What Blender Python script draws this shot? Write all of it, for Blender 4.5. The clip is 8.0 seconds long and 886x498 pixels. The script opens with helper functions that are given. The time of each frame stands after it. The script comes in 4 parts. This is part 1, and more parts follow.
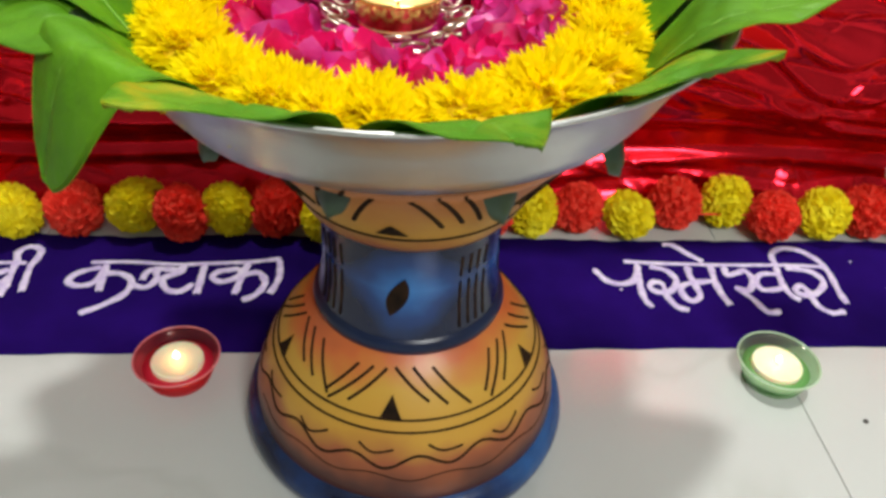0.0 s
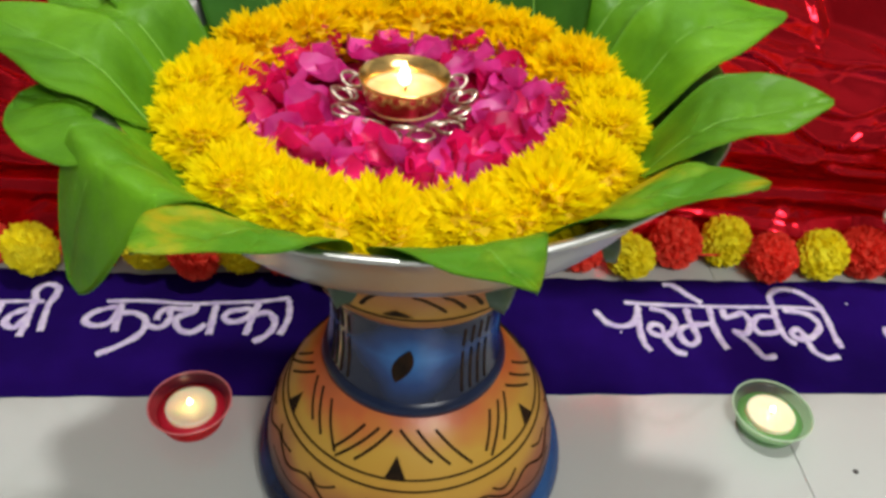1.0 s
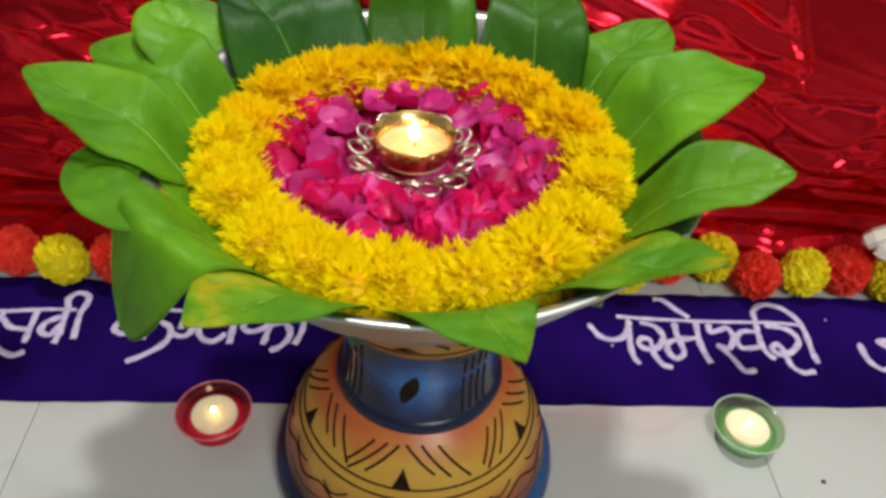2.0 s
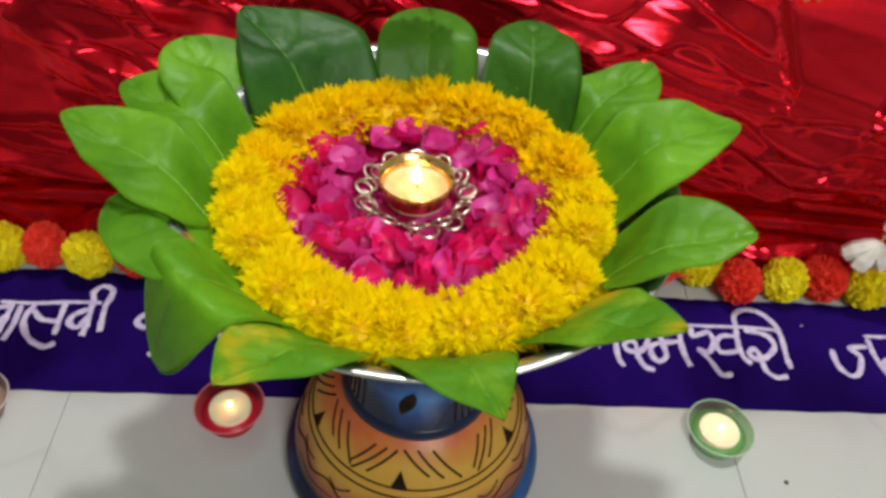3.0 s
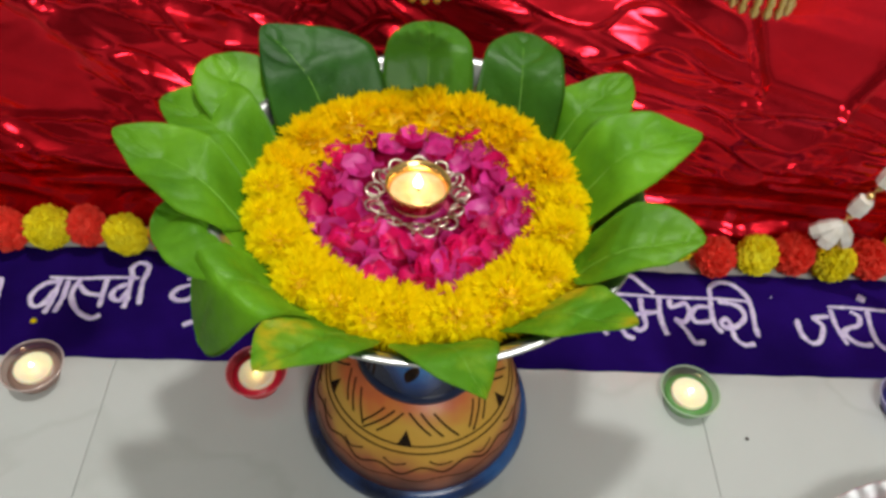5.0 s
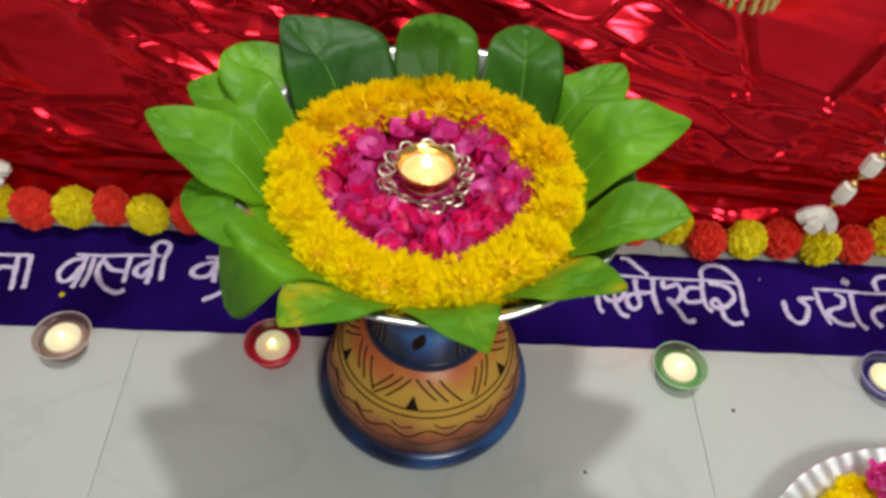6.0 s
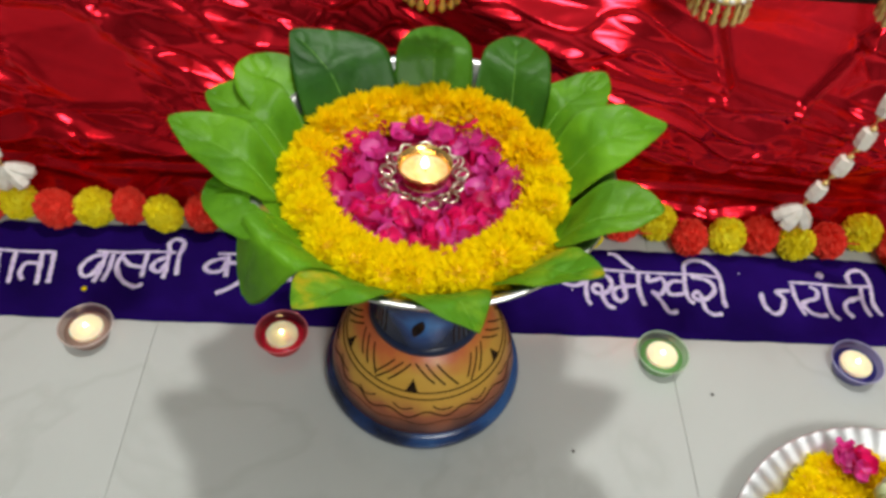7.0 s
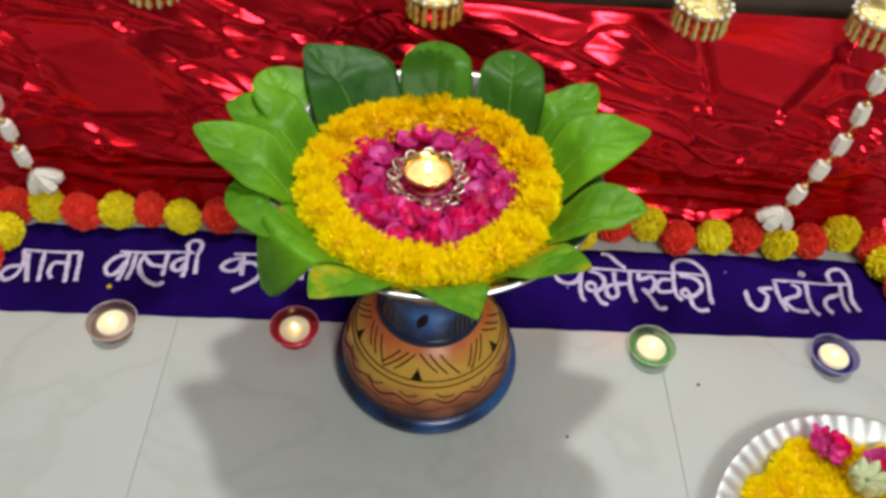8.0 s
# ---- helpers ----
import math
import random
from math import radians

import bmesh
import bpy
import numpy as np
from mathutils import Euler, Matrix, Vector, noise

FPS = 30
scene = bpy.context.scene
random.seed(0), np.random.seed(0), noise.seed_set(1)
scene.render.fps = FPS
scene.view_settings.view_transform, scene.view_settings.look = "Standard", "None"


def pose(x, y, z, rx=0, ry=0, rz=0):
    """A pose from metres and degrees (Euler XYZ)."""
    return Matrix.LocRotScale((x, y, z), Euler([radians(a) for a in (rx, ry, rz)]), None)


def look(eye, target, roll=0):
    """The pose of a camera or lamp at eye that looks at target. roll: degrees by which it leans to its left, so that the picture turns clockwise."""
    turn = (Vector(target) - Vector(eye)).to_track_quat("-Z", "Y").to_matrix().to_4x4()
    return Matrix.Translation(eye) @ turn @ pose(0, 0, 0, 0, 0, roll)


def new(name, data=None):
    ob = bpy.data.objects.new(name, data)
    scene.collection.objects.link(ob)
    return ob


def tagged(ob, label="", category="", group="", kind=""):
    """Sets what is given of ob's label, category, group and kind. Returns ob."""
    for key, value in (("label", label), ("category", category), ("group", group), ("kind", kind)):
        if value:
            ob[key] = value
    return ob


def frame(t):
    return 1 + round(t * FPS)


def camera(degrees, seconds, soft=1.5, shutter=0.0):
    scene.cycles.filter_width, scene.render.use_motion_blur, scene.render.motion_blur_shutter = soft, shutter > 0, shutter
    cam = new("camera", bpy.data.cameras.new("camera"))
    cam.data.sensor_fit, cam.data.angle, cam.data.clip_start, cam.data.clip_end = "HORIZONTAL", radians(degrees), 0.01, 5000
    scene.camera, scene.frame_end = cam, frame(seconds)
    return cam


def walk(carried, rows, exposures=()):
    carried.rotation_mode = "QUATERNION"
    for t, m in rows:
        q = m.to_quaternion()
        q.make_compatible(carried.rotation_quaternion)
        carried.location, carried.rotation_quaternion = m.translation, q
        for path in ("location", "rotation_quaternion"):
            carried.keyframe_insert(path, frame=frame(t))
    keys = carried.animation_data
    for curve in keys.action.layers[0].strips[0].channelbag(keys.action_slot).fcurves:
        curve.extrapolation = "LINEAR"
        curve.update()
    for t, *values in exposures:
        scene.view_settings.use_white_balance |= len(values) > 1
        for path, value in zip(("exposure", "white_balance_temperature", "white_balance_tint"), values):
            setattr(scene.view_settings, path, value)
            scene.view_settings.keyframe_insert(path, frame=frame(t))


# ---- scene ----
cam = camera(57.9, 8.0, soft=3.2)

PATH = [
    (0, (-0.051, 0.109, 0.44), (0.097, 1.682, -0.785), 3.8),
    (0.5, (-0.05, 0.115, 0.462), (0.083, 1.676, -0.781), 3.8),
    (1, (-0.051, 0.126, 0.491), (0.079, 1.675, -0.766), 4.0),
    (2.5, (-0.056, 0.11, 0.59), (0.057, 1.577, -0.765), 5.2),
    (3, (-0.054, 0.116, 0.628), (0.054, 1.534, -0.779), 5.8),
    (3.5, (-0.054, 0.117, 0.648), (0.055, 1.504, -0.789), 6.0),
    (4, (-0.051, 0.114, 0.668), (0.053, 1.474, -0.795), 5.7),
    (4.5, (-0.049, 0.103, 0.696), (0.041, 1.437, -0.791), 5.2),
    (6, (-0.055, 0.037, 0.742), (0.026, 1.349, -0.766), 5.6),
    (6.5, (-0.054, 0.018, 0.761), (0.03, 1.335, -0.742), 5.7),
    (7, (-0.054, -0.011, 0.782), (0.026, 1.309, -0.719), 5.4),
    (7.5, (-0.055, -0.037, 0.801), (0.023, 1.293, -0.69), 5.2),
    (8, (-0.055, -0.06, 0.823), (0.016, 1.274, -0.666), 5.0),
]
EXPOSURE = [(0.0, 0.44), (1.0, 0.20), (2.5, 0.06), (4.5, -0.03), (6.5, 0.02), (8.0, 0.06)]
walk(cam, [(t, look(eye, target, roll)) for t, eye, target, roll in PATH], EXPOSURE)

# ---- light: a closed room with a tube lamp on the wall behind the altar and a ceiling panel on the camera's side ----
world = bpy.data.worlds.new("world")
scene.world = world
world.use_nodes = True
world.node_tree.nodes["Background"].inputs[0].default_value = (0.9, 0.95, 1.0, 1)
world.node_tree.nodes["Background"].inputs[1].default_value = 0.05


def area_lamp(name, eye, target, sx, sy, watts, colour):
    data = bpy.data.lights.new(name, "AREA")
    data.shape, data.size, data.size_y, data.energy, data.color = "RECTANGLE", sx, sy, watts, colour
    ob = new(name, data)
    ob.matrix_world = look(eye, target)
    return ob


area_lamp("wall_lamp_light", (0.06, 1.24, 2.45), (-0.05, 0.45, 0.0), 0.16, 0.14, 33, (1.0, 0.99, 0.96))
area_lamp("ceiling_lamp_light", (0.75, -1.5, 2.35), (0.15, 0.5, 0.0), 1.0, 0.8, 50, (1.0, 1.0, 0.98))


# ---- materials ----
def material(name, colour, rough=0.5, metal=0.0, **more):
    m = bpy.data.materials.new(name)
    m.use_nodes = True
    b = m.node_tree.nodes["Principled BSDF"]
    b.inputs["Base Color"].default_value = (*colour, 1)
    b.inputs["Roughness"].default_value = rough
    b.inputs["Metallic"].default_value = metal
    for key, value in more.items():
        b.inputs[key.replace("_", " ")].default_value = value
    return m


def vary(m, colours, scale=40.0, bump=0.0, bump_scale=200.0, detail=6.0, object_random=0.0, island=0.0, spots=(0.3, 0.7), stretch=(1, 1, 1)):
    """Noise between two or more colours, a fine bump, and a shift of brightness from piece to piece."""
    nt = m.node_tree
    b = nt.nodes["Principled BSDF"]
    tc = nt.nodes.new("ShaderNodeTexCoord")
    mp = nt.nodes.new("ShaderNodeMapping")
    mp.inputs["Scale"].default_value = stretch
    nt.links.new(tc.outputs["Object"], mp.inputs["Vector"])
    n = nt.nodes.new("ShaderNodeTexNoise")
    n.inputs["Scale"].default_value, n.inputs["Detail"].default_value = scale, detail
    nt.links.new(mp.outputs[0], n.inputs["Vector"])
    r = nt.nodes.new("ShaderNodeValToRGB")
    e = r.color_ramp.elements
    while len(e) < len(colours):
        e.new(0.5)
    for i, c in enumerate(colours):
        e[i].position = spots[0] + (spots[1] - spots[0]) * i / max(1, len(colours) - 1)
        e[i].color = (*c, 1)
    nt.links.new(n.outputs["Fac"], r.inputs[0])
    out = r.outputs[0]
    if object_random or island:
        hsv = nt.nodes.new("ShaderNodeHueSaturation")
        mr = nt.nodes.new("ShaderNodeMapRange")
        amount = object_random or island
        mr.inputs["To Min"].default_value, mr.inputs["To Max"].default_value = 1 - amount, 1 + amount
        if object_random:
            src = nt.nodes.new("ShaderNodeObjectInfo").outputs["Random"]
        else:
            src = nt.nodes.new("ShaderNodeNewGeometry").outputs["Random Per Island"]
        nt.links.new(src, mr.inputs["Value"])
        nt.links.new(mr.outputs[0], hsv.inputs["Value"])
        nt.links.new(out, hsv.inputs["Color"])
        out = hsv.outputs[0]
    nt.links.new(out, b.inputs["Base Color"])
    if bump:
        n2 = nt.nodes.new("ShaderNodeTexNoise")
        n2.inputs["Scale"].default_value, n2.inputs["Detail"].default_value = bump_scale, 4
        nt.links.new(tc.outputs["Object"], n2.inputs["Vector"])
        bp = nt.nodes.new("ShaderNodeBump")
        bp.inputs["Strength"].default_value, bp.inputs["Distance"].default_value = bump, 0.002
        nt.links.new(n2.outputs["Fac"], bp.inputs["Height"])
        nt.links.new(bp.outputs[0], b.inputs["Normal"])
    return m


def translucent(m, share):
    """Lets part of the light through thin petals, fluff and leaves."""
    nt = m.node_tree
    b, out = nt.nodes["Principled BSDF"], nt.nodes["Material Output"]
    tr, mix = nt.nodes.new("ShaderNodeBsdfTranslucent"), nt.nodes.new("ShaderNodeMixShader")
    mix.inputs[0].default_value = share
    src = b.inputs["Base Color"]
    if src.is_linked:
        nt.links.new(src.links[0].from_socket, tr.inputs["Color"])
    else:
        tr.inputs["Color"].default_value = src.default_value
    nt.links.new(b.outputs[0], mix.inputs[1])
    nt.links.new(tr.outputs[0], mix.inputs[2])
    nt.links.new(mix.outputs[0], out.inputs["Surface"])
    return m


TILE = vary(material("glazed_tile", (0.48, 0.5, 0.47), 0.2), [(0.37, 0.39, 0.37), (0.46, 0.48, 0.455), (0.475, 0.495, 0.47)], 3.5, 0.05, 30, 8, spots=(0.28, 0.55))
GROUT = vary(material("grout", (0.36, 0.36, 0.33), 0.9), [(0.30, 0.30, 0.28), (0.38, 0.38, 0.35)], 60)
PLASTER = vary(material("painted_plaster", (0.74, 0.74, 0.7), 0.85), [(0.70, 0.70, 0.66), (0.76, 0.76, 0.72)], 4, 0.1, 80)
# grey of the unseen walls, set so that the foil's folds reflect darker
UNSEENWALL = vary(material("unseen_wall_grey", (0.3, 0.3, 0.28), 0.8), [(0.265, 0.265, 0.25), (0.32, 0.32, 0.305)], 4, 0.1, 80)
DARKWOOD = vary(material("dark_wood", (0.05, 0.03, 0.02), 0.45), [(0.035, 0.02, 0.014), (0.07, 0.045, 0.03)], 30, 0.15, 60, stretch=(0.2, 1, 4))
def veined(m, dark):
    """Thin darker marble veins over what the base colour already is."""
    nt = m.node_tree
    b = nt.nodes["Principled BSDF"]
    tc, n = nt.nodes.new("ShaderNodeTexCoord"), nt.nodes.new("ShaderNodeTexNoise")
    n.inputs["Scale"].default_value, n.inputs["Detail"].default_value, n.inputs["Distortion"].default_value = 2.2, 5, 0.6
    info, add = nt.nodes.new("ShaderNodeObjectInfo"), nt.nodes.new("ShaderNodeVectorMath")
    add.operation = "MULTIPLY_ADD"
    add.inputs[1].default_value = (37, 53, 0)
    nt.links.new(info.outputs["Random"], add.inputs[0])
    nt.links.new(tc.outputs["Object"], add.inputs[2])
    nt.links.new(add.outputs[0], n.inputs["Vector"])
    r = nt.nodes.new("ShaderNodeValToRGB")
    e = r.color_ramp.elements
    e[0].position, e[0].color = 0.475, (0, 0, 0, 1)
    e[1].position, e[1].color = 0.515, (0, 0, 0, 1)
    q = e.new(0.495)
    q.color = (1, 1, 1, 1)
    mix = nt.nodes.new("ShaderNodeMix")
    mix.data_type, mix.blend_type = "RGBA", "MULTIPLY"
    mix.inputs[7].default_value = (*dark, 1)
    nt.links.new(n.outputs["Fac"], r.inputs[0])
    nt.links.new(r.outputs[0], mix.inputs[0])
    nt.links.new(b.inputs["Base Color"].links[0].from_socket, mix.inputs[6])
    nt.links.new(mix.outputs[2], b.inputs["Base Color"])


veined(TILE, (0.93, 0.93, 0.92))
POWDER = vary(material("violet_powder", (0.02, 0.004, 0.12), 0.95, Specular_IOR_Level=0.02), [(0.006, 0.0015, 0.042), (0.012, 0.0025, 0.082), (0.020, 0.004, 0.13)], 7, 0.5, 900)
WHITEPOWDER = vary(material("white_powder", (0.7, 0.62, 0.78), 0.95), [(0.50, 0.40, 0.66), (0.74, 0.68, 0.82)], 160, 0.9, 700)
FOIL = vary(material("red_foil", (0.75, 0.015, 0.03), 0.20, 0.96), [(0.66, 0.009, 0.018), (0.82, 0.018, 0.036)], 9, 0.16, 70)
STEEL = vary(material("steel", (0.66, 0.67, 0.65), 0.30, 1.0), [(0.60, 0.61, 0.59), (0.70, 0.71, 0.69)], 25, 0.03, 120)
BRASS = material("brass", (0.85, 0.55, 0.2), 0.22, 1.0)
TARNISH = vary(material("tarnished_wire", (0.7, 0.6, 0.48), 0.30, 1.0), [(0.50, 0.41, 0.32), (0.82, 0.72, 0.60)], 200)
SILVER = vary(material("silver_plate", (0.76, 0.78, 0.79), 0.58, 1.0), [(0.70, 0.72, 0.73), (0.80, 0.82, 0.83)], 25, 0.03, 120)
GOLD = vary(material("gold_trim", (0.9, 0.7, 0.26), 0.36, 1.0), [(0.78, 0.54, 0.15), (0.96, 0.80, 0.40)], 400, 0.5, 600)
CLAY = vary(material("ochre_clay", (0.6, 0.25, 0.05), 0.38), [(0.42, 0.10, 0.035), (0.60, 0.24, 0.04), (0.66, 0.38, 0.05)], 14, 0.12, 120, spots=(0.36, 0.58))
def banded_clay():
    """Ochre clay with red-brown airbrushed bands at set heights."""
    m = CLAY
    nt = m.node_tree
    b = nt.nodes["Principled BSDF"]
    tc = nt.nodes.new("ShaderNodeTexCoord")
    sep = nt.nodes.new("ShaderNodeSeparateXYZ")
    nt.links.new(tc.outputs["Object"], sep.inputs[0])
    n = nt.nodes.new("ShaderNodeTexNoise")
    n.inputs["Scale"].default_value = 28
    nt.links.new(tc.outputs["Object"], n.inputs["Vector"])
    a1 = nt.nodes.new("ShaderNodeMath")
    a1.operation = "MULTIPLY_ADD"
    a1.inputs[1].default_value, a1.inputs[2].default_value = 0.035, -0.0175
    nt.links.new(n.outputs["Fac"], a1.inputs[0])
    a2 = nt.nodes.new("ShaderNodeMath")
    nt.links.new(a1.outputs[0], a2.inputs[0])
    nt.links.new(sep.outputs["Z"], a2.inputs[1])
    mr = nt.nodes.new("ShaderNodeMapRange")
    mr.inputs["From Min"].default_value, mr.inputs["From Max"].default_value = 0.024, 0.25
    nt.links.new(a2.outputs[0], mr.inputs["Value"])
    r = nt.nodes.new("ShaderNodeValToRGB")
    e = r.color_ramp.elements
    for pos, c in ((0.03, (0.07, 0.022, 0.016)), (0.12, (0.30, 0.085, 0.03)), (0.19, (0.50, 0.27, 0.035)), (0.27, (0.52, 0.30, 0.04)), (0.34, (0.50, 0.12, 0.03)), (0.41, (0.26, 0.06, 0.03)), (0.70, (0.26, 0.075, 0.03)), (0.78, (0.50, 0.27, 0.045)), (0.95, (0.46, 0.16, 0.05))):
        q = e.new(pos)
        q.color = (*c, 1)
    e.remove(e[0])
    e.remove(e[-1])
    nt.links.new(mr.outputs[0], r.inputs[0])
    nt.links.new(r.outputs[0], b.inputs["Base Color"])
    return m


banded_clay()


def waist_paint():
    """Blue airbrushed in four bright patches round the slits, running out to navy."""
    m = vary(material("waist_blue", (0.015, 0.06, 0.2), 0.24), [(0.01, 0.03, 0.1), (0.02, 0.1, 0.3)], 16, 0.08, 150)
    nt = m.node_tree
    b = nt.nodes["Principled BSDF"]
    tc, sep = nt.nodes.new("ShaderNodeTexCoord"), nt.nodes.new("ShaderNodeSeparateXYZ")
    nt.links.new(tc.outputs["Object"], sep.inputs[0])

    def op(kind, a, c, d=0.0):
        n = nt.nodes.new("ShaderNodeMath")
        n.operation = kind
        for k, q in enumerate((a, c, d)):
            if isinstance(q, float):
                n.inputs[k].default_value = q
            else:
                nt.links.new(q, n.inputs[k])
        return n.outputs[0]

    turn = op("ARCTAN2", sep.outputs["Y"], sep.outputs["X"])
    patch = op("COSINE", op("MULTIPLY_ADD", turn, 4.0, radians(-4 * 266.0)), 0.0)
    high = op("MULTIPLY", op("ABSOLUTE", op("SUBTRACT", sep.outputs["Z"], 0.149), 0.0), 26.0)
    n = nt.nodes.new("ShaderNodeTexNoise")
    n.inputs["Scale"].default_value = 55
    nt.links.new(tc.outputs["Object"], n.inputs["Vector"])
    mixed = op("ADD", op("SUBTRACT", op("MULTIPLY_ADD", patch, 0.35, 0.62), high), op("MULTIPLY_ADD", n.outputs["Fac"], 0.4, -0.2))
    r = nt.nodes.new("ShaderNodeValToRGB")
    e = r.color_ramp.elements
    e[0].position, e[0].color = 0.0, (0.005, 0.01, 0.035, 1)
    e[1].position, e[1].color = 1.0, (0.035, 0.17, 0.46, 1)
    q = e.new(0.45)
    q.color = (0.012, 0.045, 0.17, 1)
    nt.links.new(mixed, r.inputs[0])
    nt.links.new(r.outputs[0], b.inputs["Base Color"])
    return m


WAISTBLUE = waist_paint()
BLUEPAINT = vary(material("blue_paint", (0.012, 0.05, 0.17), 0.26), [(0.004, 0.008, 0.03), (0.008, 0.032, 0.12), (0.018, 0.08, 0.24)], 16, 0.08, 150, spots=(0.36, 0.68))
CARVED = vary(material("carved_dark", (0.015, 0.009, 0.005), 0.9, Specular_IOR_Level=0.1), [(0.009, 0.006, 0.004), (0.035, 0.017, 0.008)], 90)
YELLOW = translucent(vary(material("yellow_petal", (0.97, 0.8, 0.0), 0.7, Specular_IOR_Level=0.08), [(0.97, 0.78, 0.0), (0.99, 0.86, 0.001)], 60, island=0.07), 0.5)
GOLDEN = translucent(vary(material("golden_petal", (0.97, 0.66, 0.0), 0.7, Specular_IOR_Level=0.08), [(0.97, 0.70, 0.0), (0.99, 0.79, 0.0)], 60, island=0.07), 0.5)
CALYX = vary(material("flower_heart", (0.55, 0.36, 0.01), 0.7), [(0.72, 0.46, 0.0), (0.92, 0.62, 0.0)], 90)
ROSE = translucent(vary(material("rose_petal", (0.68, 0.005, 0.08), 0.42, Specular_IOR_Level=0.4), [(0.62, 0.003, 0.09), (0.86, 0.014, 0.19)], 70, 0.2, 300, object_random=0.22), 0.3)
MAGENTA = translucent(vary(material("magenta_petal", (0.70, 0.02, 0.25), 0.40, Specular_IOR_Level=0.45), [(0.68, 0.012, 0.26), (0.88, 0.10, 0.46)], 70, 0.2, 300, object_random=0.22), 0.3)
LEAF = translucent(vary(material("leaf_green", (0.08, 0.26, 0.008), 0.42, Specular_IOR_Level=0.22), [(0.055, 0.185, 0.005), (0.105, 0.29, 0.008), (0.16, 0.39, 0.012)], 18, 0.4, 130, object_random=0.18, spots=(0.3, 0.7)), 0.2)
LEAFDARK = translucent(vary(material("leaf_dark", (0.03, 0.12, 0.012), 0.42, Specular_IOR_Level=0.22), [(0.014, 0.07, 0.007), (0.034, 0.13, 0.013)], 16, 0.4, 130, object_random=0.3), 0.15)
LEAFMID = translucent(vary(material("leaf_mid", (0.05, 0.18, 0.01), 0.42, Specular_IOR_Level=0.22), [(0.042, 0.15, 0.008), (0.085, 0.26, 0.012)], 16, 0.4, 130, object_random=0.2), 0.18)
LEAFDEEP = translucent(vary(material("leaf_deep", (0.04, 0.145, 0.01), 0.42, Specular_IOR_Level=0.22), [(0.022, 0.09, 0.006), (0.05, 0.165, 0.011)], 16, 0.4, 130), 0.15)
LEAFYELLOW = translucent(vary(material("leaf_yellowing", (0.2, 0.36, 0.02), 0.42, Specular_IOR_Level=0.22), [(0.09, 0.27, 0.008), (0.17, 0.34, 0.010), (0.52, 0.40, 0.01)], 30, 0.4, 130, spots=(0.44, 0.68), stretch=(1, 1, 0.3)), 0.2)
VEIN = material("leaf_vein", (0.16, 0.36, 0.03), 0.5)
POMRED = translucent(vary(material("red_fluff", (0.92, 0.05, 0.03), 0.85, Specular_IOR_Level=0.08), [(0.95, 0.065, 0.038), (0.99, 0.12, 0.075)], 70, island=0.06), 0.34)
POMYELLOW = translucent(vary(material("yellow_fluff", (0.95, 0.85, 0.02), 0.85, Specular_IOR_Level=0.08), [(0.96, 0.84, 0.012), (0.99, 0.91, 0.05)], 70, island=0.06), 0.34)
WAX = material("wax", (0.93, 0.80, 0.56), 0.4, Subsurface_Weight=0.5, Subsurface_Scale=0.01)
MELT = vary(material("melted_wax", (0.9, 0.56, 0.28), 0.25, Subsurface_Weight=0.3, Subsurface_Scale=0.01), [(0.80, 0.40, 0.16), (0.95, 0.66, 0.36)], 70)
WICK = material("wick", (0.04, 0.03, 0.02), 0.9)
BEAD = vary(material("pearl_bead", (0.8, 0.77, 0.68), 0.25), [(0.72, 0.68, 0.58), (0.86, 0.84, 0.77)], 90)
SPECK = material("speck", (0.05, 0.045, 0.04), 0.8)
BUD = vary(material("pale_bud", (0.6, 0.62, 0.4), 0.5), [(0.45, 0.52, 0.25), (0.7, 0.7, 0.52)], 60)


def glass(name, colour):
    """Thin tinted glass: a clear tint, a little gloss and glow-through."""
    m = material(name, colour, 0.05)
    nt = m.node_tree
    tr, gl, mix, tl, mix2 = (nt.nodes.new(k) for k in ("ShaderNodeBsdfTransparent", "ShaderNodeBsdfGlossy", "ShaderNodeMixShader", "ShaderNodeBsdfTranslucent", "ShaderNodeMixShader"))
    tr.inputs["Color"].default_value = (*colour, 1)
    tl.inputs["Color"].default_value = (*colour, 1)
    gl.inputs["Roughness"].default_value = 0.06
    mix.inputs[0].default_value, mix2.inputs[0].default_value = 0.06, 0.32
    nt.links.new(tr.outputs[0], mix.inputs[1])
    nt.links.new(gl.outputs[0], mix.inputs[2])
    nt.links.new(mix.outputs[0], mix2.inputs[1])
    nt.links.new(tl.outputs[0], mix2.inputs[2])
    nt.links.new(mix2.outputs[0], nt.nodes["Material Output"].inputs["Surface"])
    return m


def flame_material():
    m = material("flame", (1, 0.8, 0.4))
    b = m.node_tree.nodes["Principled BSDF"]
    b.inputs["Emission Color"].default_value = (1.0, 0.66, 0.26, 1)
    b.inputs["Emission Strength"].default_value = 17.0
    return m


FLAME = flame_material()


# ---- mesh helpers ----
def mesh_of(name, verts, faces, mats, smooth=True, index=None):
    me = bpy.data.meshes.new(name)
    me.from_pydata([tuple(v) for v in verts], [], faces)
    for m in mats if isinstance(mats, (list, tuple)) else [mats]:
        me.materials.append(m)
    if smooth:
        me.polygons.foreach_set("use_smooth", [True] * len(me.polygons))
    if index:
        me.polygons.foreach_set("material_index", index)
    me.update()
    return me


